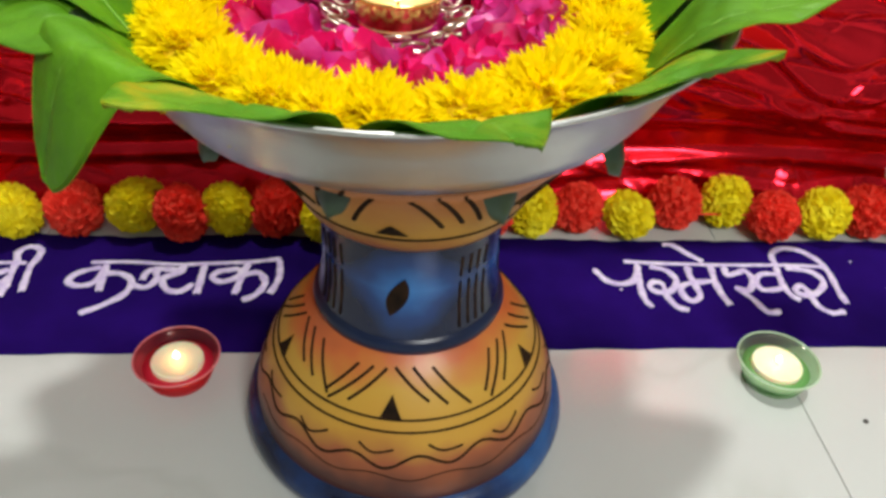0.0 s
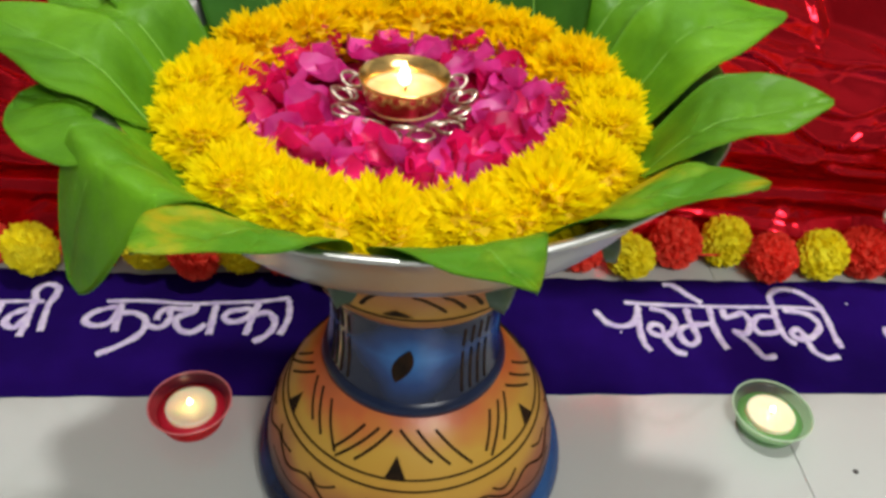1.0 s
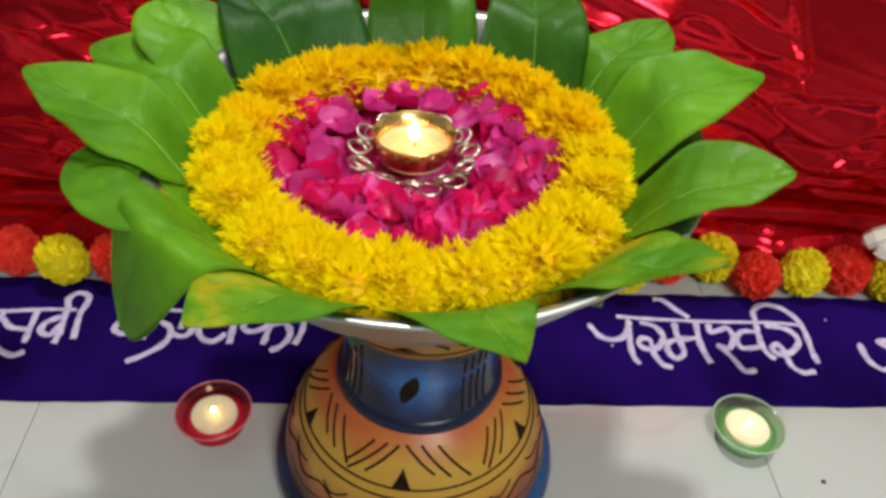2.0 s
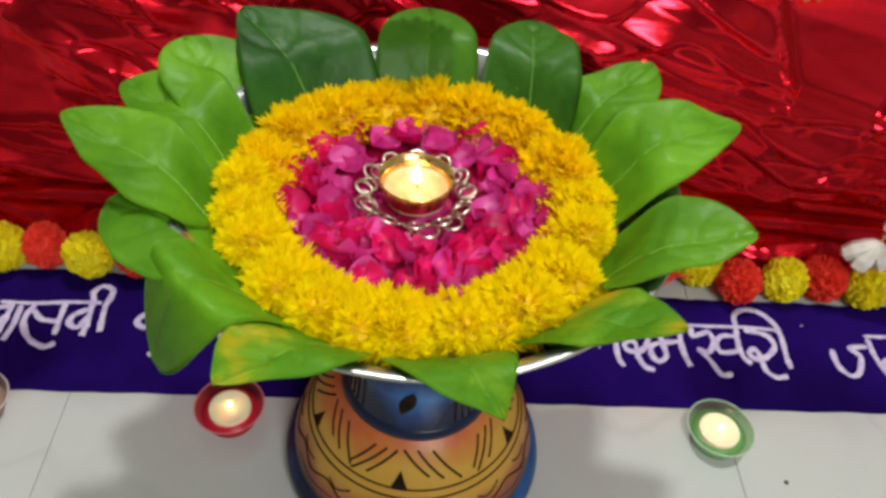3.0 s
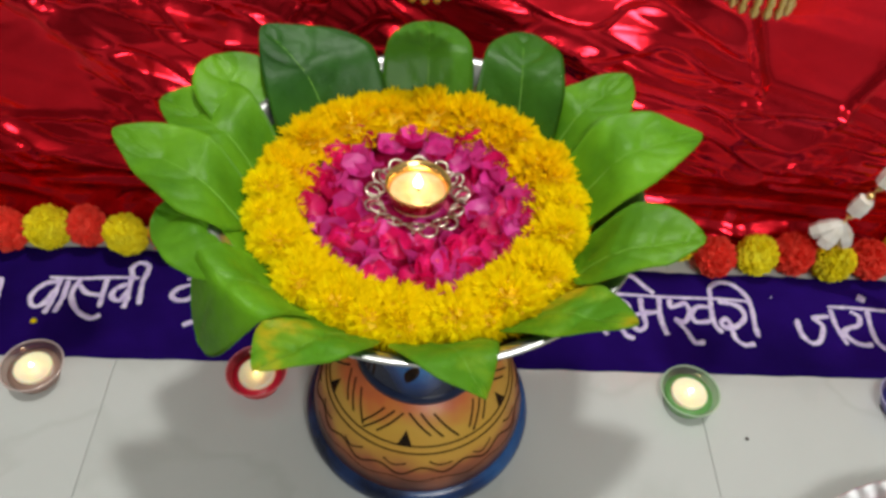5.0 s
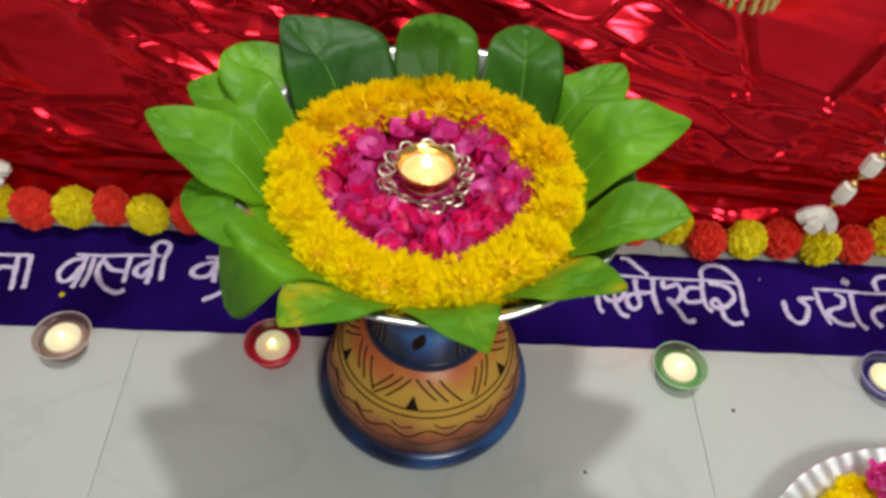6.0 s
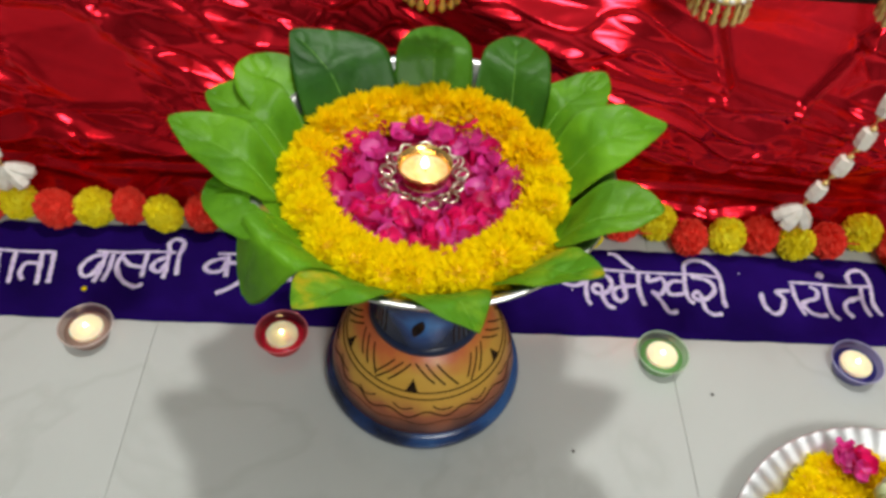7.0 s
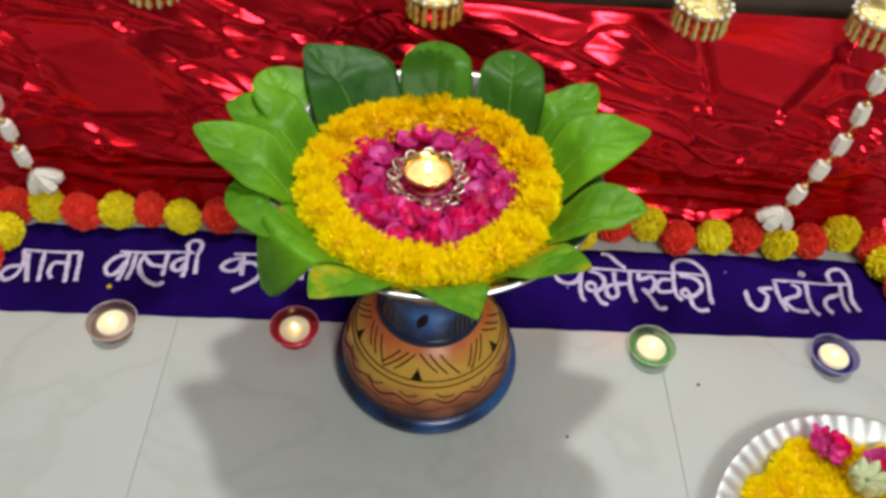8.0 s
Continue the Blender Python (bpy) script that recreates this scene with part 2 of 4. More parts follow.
def lathe(profile, n=48, close=False):
    """Verts and faces of a profile of (radius, height) turned round z."""
    v, f = [], []
    for r, z in profile:
        for i in range(n):
            a = 2 * math.pi * i / n
            v.append((r * math.cos(a), r * math.sin(a), z))
    rows = len(profile)
    for j in range(rows if close else rows - 1):
        k = (j + 1) % rows
        for i in range(n):
            i2 = (i + 1) % n
            f.append((j * n + i, j * n + i2, k * n + i2, k * n + i))
    return v, f


def tube(points, radius, n=6, taper=1.0):
    """A closed tube along points."""
    v, f = [], []
    pts = [Vector(p) for p in points]
    for i, p in enumerate(pts):
        d = (pts[min(i + 1, len(pts) - 1)] - pts[max(i - 1, 0)]).normalized()
        side = d.cross(Vector((0, 0, 1)))
        if side.length < 1e-3:
            side = d.cross(Vector((0, 1, 0)))
        side.normalize()
        up = side.cross(d)
        r = radius * (1 + (taper - 1) * i / max(1, len(pts) - 1))
        for k in range(n):
            a = 2 * math.pi * k / n
            v.append(p + side * (r * math.cos(a)) + up * (r * math.sin(a)))
    for i in range(len(pts) - 1):
        for k in range(n):
            k2 = (k + 1) % n
            f.append((i * n + k, i * n + k2, (i + 1) * n + k2, (i + 1) * n + k))
    f.append(tuple(range(n))[::-1])
    f.append(tuple((len(pts) - 1) * n + k for k in range(n)))
    return v, f


def merge(chunks):
    v, f = [], []
    for cv, cf in chunks:
        o = len(v)
        v += [tuple(p) for p in cv]
        f += [tuple(i + o for i in q) for q in cf]
    return v, f


def box(x0, x1, y0, y1, z0, z1):
    v = [(x, y, z) for z in (z0, z1) for y in (y0, y1) for x in (x0, x1)]
    f = [(0, 2, 3, 1), (4, 5, 7, 6), (0, 1, 5, 4), (2, 6, 7, 3), (0, 4, 6, 2), (1, 3, 7, 5)]
    return v, f


def torus(r, t, n=16, m=6):
    prof = [(r + t * math.cos(2 * math.pi * k / m), t * math.sin(2 * math.pi * k / m)) for k in range(m)]
    return lathe(prof, n, close=True)


def moved(chunk, m):
    v, f = chunk
    return [m @ Vector(p) for p in v], f


def thing(name, x, y, z, rz=0.0, label="", category="", group="", kind=""):
    e = new(name)
    e.empty_display_size = 0.02
    e.matrix_basis = pose(x, y, z, 0, 0, rz)
    return tagged(e, label, category, group, kind)


def part(name, chunk, mat, parent, label="", smooth=True, m=None):
    ob = new(name, mesh_of(name, chunk[0], chunk[1], mat, smooth))
    ob.parent = parent
    if m is not None:
        ob.matrix_basis = m
    return tagged(ob, label) if label else ob


def solid(name, chunk, mat, label, category, kind="", smooth=False):
    return tagged(new(name, mesh_of(name, chunk[0], chunk[1], mat, smooth)), label, category, "", kind)


def catmull(points, steps=6):
    p = [Vector(q) for q in points]
    if len(p) == 2:
        return [p[0].lerp(p[1], i / steps) for i in range(steps + 1)]
    out = []
    for i in range(len(p) - 1):
        a, b, c, d = p[max(i - 1, 0)], p[i], p[i + 1], p[min(i + 2, len(p) - 1)]
        for s in range(steps):
            u = s / steps
            out.append(0.5 * (2 * b + (c - a) * u + (2 * a - 5 * b + 4 * c - d) * u * u + (3 * b - a - 3 * c + d) * u ** 3))
    return out + [p[-1]]


# ---- the room ----
solid("wall_north", box(-2.2, 2.2, 1.3, 1.4, 0, 2.8), PLASTER, "plain cream painted wall behind the altar", "wall", "structure")
# three unseen walls added to close the room; their grey darkens the foil
solid("wall_south", box(-2.2, 2.2, -2.4, -2.3, 0, 2.8), UNSEENWALL, "unseen plain wall closing the room, grey to darken the foil's reflections", "wall", "structure")
solid("wall_east", box(2.2, 2.3, -2.4, 1.4, 0, 2.8), UNSEENWALL, "unseen plain wall closing the room, grey to darken the foil's reflections", "wall", "structure")
solid("wall_west", box(-2.3, -2.2, -2.4, 1.4, 0, 2.8), UNSEENWALL, "unseen plain wall closing the room, grey to darken the foil's reflections", "wall", "structure")
solid("ceiling", box(-2.3, 2.3, -2.4, 1.4, 2.8, 2.9), PLASTER, "plain white ceiling of the room", "ceiling", "structure")
floor = solid("floor", box(-2.3, 2.3, -2.4, 1.4, -0.06, -0.0015), GROUT, "pale grey glazed floor tiles with thin dark joints", "floor", "structure")

# ---- the altar table: apron, top and foil skirt ----
table = thing("altar_table", 0, 0.9, 0, label="dark brown wooden altar table hung with red foil", category="table")
part("tabletop", box(-1.05, 1.05, -0.124, 0.33, 0.327, 0.405), DARKWOOD, table, smooth=False)
for sx in (-1, 1):
    for ly in (-0.09, 0.27):
        part("leg", box(sx * 0.97 - 0.025, sx * 0.97 + 0.025, ly, ly + 0.05, 0.0, 0.327), DARKWOOD, table, smooth=False)
toran = thing("hanging_line", 0, 0.68, 0, label="thin cord on two dark wooden posts carrying bells and beads", category="cord")
for sx in (-1, 1):
    part("post", lathe([(0.0, 0.0), (0.02, 0.0), (0.018, 0.008), (0.008, 0.015), (0.007, 0.465), (0.0, 0.47)], 12), DARKWOOD, toran, m=pose(sx * 1.08, 0, 0))
part("cord", tube([(-1.08 + 0.18 * k, 0, 0.462) for k in range(13)], 0.0016), DARKWOOD, toran)


def foil_skirt():
    """Foil with large flat panels, long sloping folds and many small sharp creases between them."""
    nx, nz = 640, 140
    w, h = 2.0, 0.333
    rng = np.random.default_rng(7)
    X, Z = np.meshgrid(np.linspace(-w / 2, w / 2, nx + 1), np.linspace(0, h, nz + 1))

    def crease(cx, cz, ang, length, width, height, bow=0.012):
        c, q = math.cos(ang), math.sin(ang)
        along, across = (X - cx) * c + (Z - cz) * q, -(X - cx) * q + (Z - cz) * c
        across = across + bow * np.sin(along * 14 + cx * 40)
        return height * np.clip(1 - np.abs(across) / width, 0, 1) * np.clip(1.15 - np.abs(along) / length, 0, 1)

    def fold(x0, z0, x1, z1, width, height):
        ang = math.atan2(z1 - z0, x1 - x0)
        return crease((x0 + x1) / 2, (z0 + z1) / 2, ang, math.hypot(x1 - x0, z1 - z0) / 2, width, height, 0.004)

    def inside(corners, soft=0.012):
        """1 inside a convex outline given clockwise, running out to 0 at its edges."""
        m = np.full_like(X, 9.0)
        for (x0, z0), (x1, z1) in zip(corners, corners[1:] + corners[:1]):
            ln = math.hypot(x1 - x0, z1 - z0)
            m = np.minimum(m, ((X - x0) * (z1 - z0) - (Z - z0) * (x1 - x0)) / ln)
        return np.clip(m / soft + 0.5, 0, 1)

    flat = np.zeros_like(X)
    tilt = np.zeros_like(X)
    for corners, ax, az in ((((-0.53, 0.27), (-0.45, 0.268), (-0.39, 0.222), (-0.366, 0.135), (-0.47, 0.150), (-0.515, 0.175)), 0.03, 0.10),
                            (((0.262, 0.335), (0.46, 0.335), (0.40, 0.205), (0.31, 0.226)), -0.02, 0.06),
                            (((0.10, 0.12), (0.42, 0.075), (0.60, 0.07), (0.60, 0.04), (0.08, 0.05)), 0.0, 0.08)):
        corners = list(corners)
        cx, cz = sum(p[0] for p in corners) / len(corners), sum(p[1] for p in corners) / len(corners)
        m = inside(corners)
        flat = np.maximum(flat, m)
        tilt += m * (ax * (X - cx) + az * (Z - cz))
    rough = np.zeros_like(X)
    for k in range(22):
        cx, cz, rr = rng.uniform(-1, 1), rng.uniform(-0.02, h), rng.uniform(0.06, 0.16)
        rough += rng.uniform(-0.013, 0.013) * np.exp(-(((X - cx) * 0.7) ** 2 + ((Z - cz) * 1.8 + (X - cx) * 0.5) ** 2) / rr ** 2)
    for k in range(70):
        rough -= crease(rng.uniform(-1, 1), rng.uniform(0.05, h), rng.normal(-0.24, 0.10), rng.uniform(0.10, 0.34), rng.uniform(0.007, 0.026), rng.uniform(-0.006, 0.011))
    for k in range(14):
        rough -= crease(rng.uniform(-1, 1), rng.uniform(0.05, h), rng.normal(1.2, 0.25), rng.uniform(0.04, 0.10), rng.uniform(0.008, 0.02), rng.uniform(-0.007, 0.010))
    for k in range(420):
        rough -= crease(rng.uniform(-1, 1), rng.uniform(0, h), rng.normal(-0.2, 0.6), rng.uniform(0.012, 0.05), rng.uniform(0.003, 0.009), rng.uniform(-0.0022, 0.0034))
    for k in range(60):
        rough -= crease(rng.uniform(-1, 1), rng.uniform(0, 0.10), rng.normal(0.0, 0.06), rng.uniform(0.10, 0.3), rng.uniform(0.006, 0.018), rng.uniform(-0.003, 0.006))
    Y = rough * (1 - 0.93 * flat) + tilt
    # sharp sloping pleats: a long face that leans back, a short one that leans forward
    across = 0.976 * Z + 0.218 * X
    for corners, pitch, deep in ((((-0.40, 0.335), (-0.08, 0.335), (-0.08, 0.12), (-0.36, 0.125), (-0.385, 0.22)), 0.034, 0.0085), (((-0.08, 0.335), (0.25, 0.335), (0.27, 0.245), (-0.08, 0.245)), 0.036, 0.0085), (((-0.75, 0.335), (-0.53, 0.335), (-0.53, 0.26), (-0.50, 0.16), (-0.75, 0.14)), 0.040, 0.009),
                                 (((-0.62, 0.150), (-0.36, 0.135), (-0.34, 0.085), (-0.62, 0.085)), 0.030, 0.0095), (((0.12, 0.235), (0.30, 0.205), (0.46, 0.170), (0.46, 0.105), (0.12, 0.125)), 0.036, 0.0105),
                                 (((0.46, 0.30), (0.75, 0.30), (0.75, 0.10), (0.46, 0.11)), 0.042, 0.009)):
        wob = 0.45 * np.sin(X * 19 + pitch * 900) + 0.25 * np.sin(X * 47 + Z * 30)
        turn = np.mod(across / pitch + wob, 1.0)
        saw = np.where(turn < 0.78, turn / 0.78, (1 - turn) / 0.22)
        Y -= inside(list(corners), 0.03) * deep * (1 - saw)
    for x0, z0, x1, z1, width, height in ((-0.62, 0.325, -0.20, 0.240, 0.010, 0.010), (-0.40, 0.275, -0.20, 0.252, 0.007, 0.008), (-0.42, 0.235, -0.24, 0.185, 0.012, 0.010), (-0.36, 0.215, -0.18, 0.150, 0.014, 0.012),
                                          (-0.60, 0.30, -0.50, 0.17, 0.012, 0.010), (0.05, 0.27, 0.31, 0.205, 0.010, 0.009), (0.31, 0.205, 0.62, 0.135, 0.009, 0.010), (0.25, 0.335, 0.312, 0.200, 0.006, 0.006),
                                          (0.47, 0.335, 0.385, 0.175, 0.008, 0.010), (0.10, 0.235, 0.36, 0.150, 0.015, 0.009), (0.20, 0.13, 0.50, 0.085, 0.010, 0.008), (-0.55, 0.095, -0.22, 0.075, 0.012, 0.008), (-0.70, 0.05, 0.70, 0.045, 0.010, 0.006)):
        Y -= fold(x0, z0, x1, z1, width, height)
    line = 0.215 - 0.20 * np.abs(X - 0.05)
    Y -= 0.016 * np.clip(1 - np.abs(Z - line) / 0.13, 0, 1)
    Y *= np.clip((h - Z) / 0.03, 0.15, 1)
    Y = np.clip(Y, -0.036, 0.018)
    Y -= 0.030 * np.clip(1 - Z / 0.055, 0, 1) ** 1.5
    v = np.stack([X, Y, Z + 0.001], -1).reshape(-1, 3).tolist()
    f = []
    for j in range(nz):
        for i in range(nx):
            a = j * (nx + 1) + i
            f.append((a, a + 1, a + nx + 2, a + nx + 1))
    return v, f


foil = thing("foil_skirt", 0, 0.766, 0.0, label="crumpled shiny red foil sheet hung from the altar table", category="foil skirt")
part("sheet", foil_skirt(), FOIL, foil)

# ---- violet powder band with white lettering ----
band = thing("rangoli_band", 0, 0, 0, label="violet powder band on the floor with white hand-drawn lettering", category="rangoli")


def powder_band():
    nx, ny = 260, 30
    v, f = [], []
    for j in range(ny + 1):
        for i in range(nx + 1):
            x = -0.70 + 1.40 * i / nx
            front = 0.546 + 0.006 * x / 0.5 + 0.0016 * noise.noise(Vector((x * 30, 0, 0)))
            back = 0.690 + 0.005 * noise.noise(Vector((x * 9, 3, 0))) + 0.002 * noise.noise(Vector((x * 60, 7, 0)))
            back -= 0.75 * max(0.0, abs(x - 0.0) - 0.572) + 0.0
            y = front + (back - front) * j / ny
            edge = min(j, ny - j) / 2
            z = 0.0025 * min(1.0, edge) + 0.0004 * noise.noise(Vector((x * 90, y * 90, 1)))
            v.append((x, y, max(0.0003, z) if edge else 0.0003))
    for j in range(ny):
        for i in range(nx):
            a = j * (nx + 1) + i
            f.append((a, a + 1, a + nx + 2, a + nx + 1))
    return v, f


part("powder_field", powder_band(), POWDER, band)


def brush(strokes, ox, oy, width=0.0075):
    """Ridges of poured powder along strokes given in millimetres."""
    chunks = []
    for s in strokes:
        pts = [(float(a) / 1000 + ox, float(b) / 1000 + oy, 0) for a, b in (p.split(",") for p in s.split())]
        line = catmull(pts, 14)
        v, f = [], []
        for i, p in enumerate(line):
            d = (line[min(i + 1, len(line) - 1)] - line[max(i - 1, 0)]).normalized()
            side = Vector((-d.y, d.x, 0))
            end = min(1.0, 0.55 + 0.3 * min(i, len(line) - 1 - i))
            w = width * 0.48 * end * (1 + 0.34 * noise.noise(Vector((p.x * 120, p.y * 120, 4))))
            for k, (c, hh) in enumerate(((-1, 0.0), (-0.7, 0.7), (0, 1.0), (0.7, 0.7), (1, 0.0))):
                jag = 1 + 0.34 * noise.noise(Vector((p.x * 900, p.y * 900, k * 3.1)))
                q = p + side * (w * c * jag)
                v.append((q.x, q.y, 0.0022 + 0.0016 * hh))
        for i in range(len(line) - 1):
            for k in range(4):
                a = i * 5 + k
                f.append((a, a + 5, a + 6, a + 1))
        chunks.append((v, f))
    return merge(chunks)


def letter(strokes, ox, oy, width=0.0066):
    part("letter", brush(strokes, ox, oy, width), WHITEPOWDER, band, "white powder letter")


def word_mata(x, y):
    letter(["4,-2 41,-3 82,-2"], x, y, 0.0050)
    letter(["6,-4 12,-24 10,-44 -1,-53 -10,-43 -2,-31 19,-29", "13,-7 20,-34 27,-55"], x, y)
    letter(["33,-5 37,-32 41,-54"], x, y)
    letter(["66,-21 51,-22 49,-37 56,-48", "65,-4 70,-30 74,-54"], x, y)
    letter(["79,-2 83,-25 87,-51"], x, y)


def word_vasavi(x, y):
    letter(["4,-5 39,-5 68,-2 101,-1"], x, y, 0.0046)
    letter(["15,-10 1,-15 -8,-31 -2,-45 8,-42 15,-22", "16,-6 16,-34 13,-55"], x, y)
    letter(["25,-9 26,-33 23,-53"], x, y)
    letter(["38,-7 34,-20 36,-34 47,-50 63,-58 72,-53", "39,-14 50,-25 66,-27", "66,-4 67,-26 68,-44"], x, y)
    letter(["90,-10 78,-19 78,-29 87,-33 93,-17", "92,-2 94,-24 94,-44"], x, y)
    letter(["105,-1 107,-24 109,-38", "93,0 89,13 96,21 107,16 106,-2"], x, y)


def word_kanyaka(x, y):
    letter(["2,-4 36,-3 70,-6 104,-4 133,-2 159,3"], x, y, 0.0046)
    letter(["12,-10 -5,-18 -10,-28 -1,-34 11,-30 15,-14", "15,-7 16,-23 18,-41", "16,-19 29,-18 41,-28 39,-43 26,-57 10,-67"], x, y)
    letter(["39,-29 48,-35 56,-34 60,-24 57,-14", "49,-27 50,-17 58,-12 74,-13 80,-7"], x, y)
    letter(["79,-6 79,-15 71,-20 65,-25 70,-37 80,-41 87,-36 90,-31", "96,-7 96,-26 96,-44"], x, y)
    letter(["126,-11 109,-15 105,-23 113,-28 124,-23 129,-10", "132,-4 129,-22 126,-44", "131,-19 142,-16 149,-28 144,-43 133,-51"], x, y)
    letter(["158,0 160,-18 158,-32 154,-43"], x, y)


def word_parameshwari(x, y):
    letter(["-2,-5 22,-7 73,-9 121,-9 154,-9 180,-11"], x, y, 0.0046)
    letter(["-31,-16 -23,-31 -11,-36 2,-30 10,-11", "9,-9 5,-38 5,-56 9,-66"], x, y)
    letter(["20,-12 34,-18 39,-31 30,-45 18,-46 13,-40 18,-33 25,-36 25,-51 30,-65 39,-69"], x, y)
    letter(["54,-12 53,-27 54,-40 54,-51 46,-58 40,-52 40,-42 48,-35 74,-31", "76,-10 73,-34 74,-51 77,-63"], x, y)
    letter(["40,20 50,19 60,7 71,-5"], x, y)
    letter(["88,-13 87,-23 97,-20 105,-17 108,-28 100,-43 88,-40", "91,-42 99,-55 106,-71 117,-70"], x, y)
    letter(["136,-23 120,-21 110,-32 113,-43 130,-41", "136,-11 133,-36 135,-50 141,-56"], x, y)
    letter(["144,-12 166,-18 171,-33 158,-47 146,-49 141,-43 148,-37 152,-45 153,-64 162,-72 173,-70"], x, y)
    letter(["137,-11 139,7 152,16 168,13 180,-3 182,-21 180,-43 180,-61"], x, y)


def word_jayanti(x, y):
    letter(["3,-3 30,-3 69,-5 110,-4"], x, y, 0.0050)
    letter(["-38,-23 -38,-43 -30,-55 -19,-51 -10,-31 -17,-20 1,-17", "6,-6 6,-31 11,-56"], x, y)
    letter(["29,-8 37,-15 33,-27 18,-33 13,-40 20,-51 31,-55 40,-53", "50,-6 46,-34 47,-51 54,-60"], x, y)
    letter(["45,14 53,9"], x, y, 0.0110)
    letter(["95,-22 79,-27 68,-35 67,-47 73,-56", "98,-4 93,-31 96,-53"], x, y)
    letter(["86,-2 86,13 97,22 109,20 112,-1 106,-31 111,-51"], x, y)


for sx, sy in ((0.372, 0.656), (0.150, 0.616)):
    part("stray_powder", brush(["0,0 2,1"], sx, sy, 0.0024), WHITEPOWDER, band, "spilt grain of white powder")
word_mata(-0.575, 0.640)
word_vasavi(-0.449, 0.648)
word_kanyaka(-0.298, 0.652)
word_parameshwari(0.164, 0.660)
word_jayanti(0.433, 0.649)


# ---- the clay stand ----
SX, SY = -0.0345, 0.498
stand = thing("clay_stand", SX, SY, 0, label="painted terracotta pedestal with carved lines, ochre bell foot and blue waist", category="pedestal")
part("base_ring", lathe([(0.085, 0.0), (0.103, 0.0), (0.1085, 0.004), (0.110, 0.011), (0.1085, 0.018), (0.104, 0.0225), (0.098, 0.024)], 72), BLUEPAINT, stand, "blue painted rim")
BELL = [(0.101, 0.022), (0.1012, 0.032), (0.0985, 0.046), (0.0925, 0.061), (0.0835, 0.077), (0.0735, 0.0905), (0.0650, 0.1005), (0.0560, 0.107)]
part("bell_foot", lathe(BELL, 72), CLAY, stand, "ochre and red painted carved foot")
part("collar", lathe([(0.055, 0.101), (0.0590, 0.1035), (0.0605, 0.1085), (0.0590, 0.1135), (0.053, 0.116)], 72), vary(material("navy_paint", (0.01, 0.02, 0.06), 0.28, Specular_IOR_Level=0.3), [(0.005, 0.007, 0.016), (0.010, 0.02, 0.06)], 20), stand, "dark navy ring")
part("waist", lathe([(0.0570, 0.114), (0.0555, 0.122), (0.0540, 0.136), (0.0535, 0.155), (0.0545, 0.172), (0.0570, 0.184)], 72), WAISTBLUE, stand, "blue glazed waist")
BOWL = [(0.053, 0.181), (0.0610, 0.1825), (0.0645, 0.187), (0.066, 0.192), (0.0725, 0.203), (0.082, 0.218), (0.0925, 0.233), (0.100, 0.2415), (0.1005, 0.2460), (0.094, 0.2460)]
part("bowl", lathe(BOWL, 72), CLAY, stand, "ochre painted flared bowl")


def on_profile(profile, z, out=0.0):
    for (r0, z0), (r1, z1) in zip(profile, profile[1:]):
        if z0 <= z <= z1 and z1 > z0:
            return r0 + (r1 - r0) * (z - z0) / (z1 - z0) + out
    return profile[-1][0] + out


def groove(profile, pairs, radius=0.0011, steps=8):
    """A dark carved line that follows the turned surface; pairs of (degrees, height), 270 faces the front."""
    pts = [Vector((a, z, 0)) for a, z in pairs]
    line = catmull(pts, steps)
    sunk = -0.45 * radius
    return tube([(on_profile(profile, p.y, sunk) * math.cos(radians(p.x)), on_profile(profile, p.y, sunk) * math.sin(radians(p.x)), p.y) for p in line], radius, 6)


def ring_line(profile, z, radius=0.0009):
    r = on_profile(profile, z)
    v, f = torus(r, radius, 72, 5)
    return [(x, y, w + z) for x, y, w in v], f


WAIST = [(0.0570, 0.114), (0.0555, 0.122), (0.0540, 0.136), (0.0535, 0.155), (0.0545, 0.172), (0.0570, 0.184)]
for z in (0.0760, 0.0695):
    part("carved_ring", ring_line(BELL, z), CARVED, stand)
part("carved_ring", ring_line(BOWL, 0.1955, 0.0010), CARVED, stand)


def wedge(profile, c, z0, z1, half):
    """A small carved triangle, a thin dark inlay that follows the turned surface."""
    v, f, n = [], [], 6
    for i in range(n + 1):
        u = i / n
        z = z0 + (z1 - z0) * u
        for k in range(5):
            a, r = radians(c + half * (1 - u) * (k / 2 - 1)), on_profile(profile, z, 0.0005)
            v.append((r * math.cos(a), r * math.sin(a), z))
    for i in range(n):
        for k in range(4):
            a = i * 5 + k
            f.append((a, a + 1, a + 6, a + 5))
    return v, f


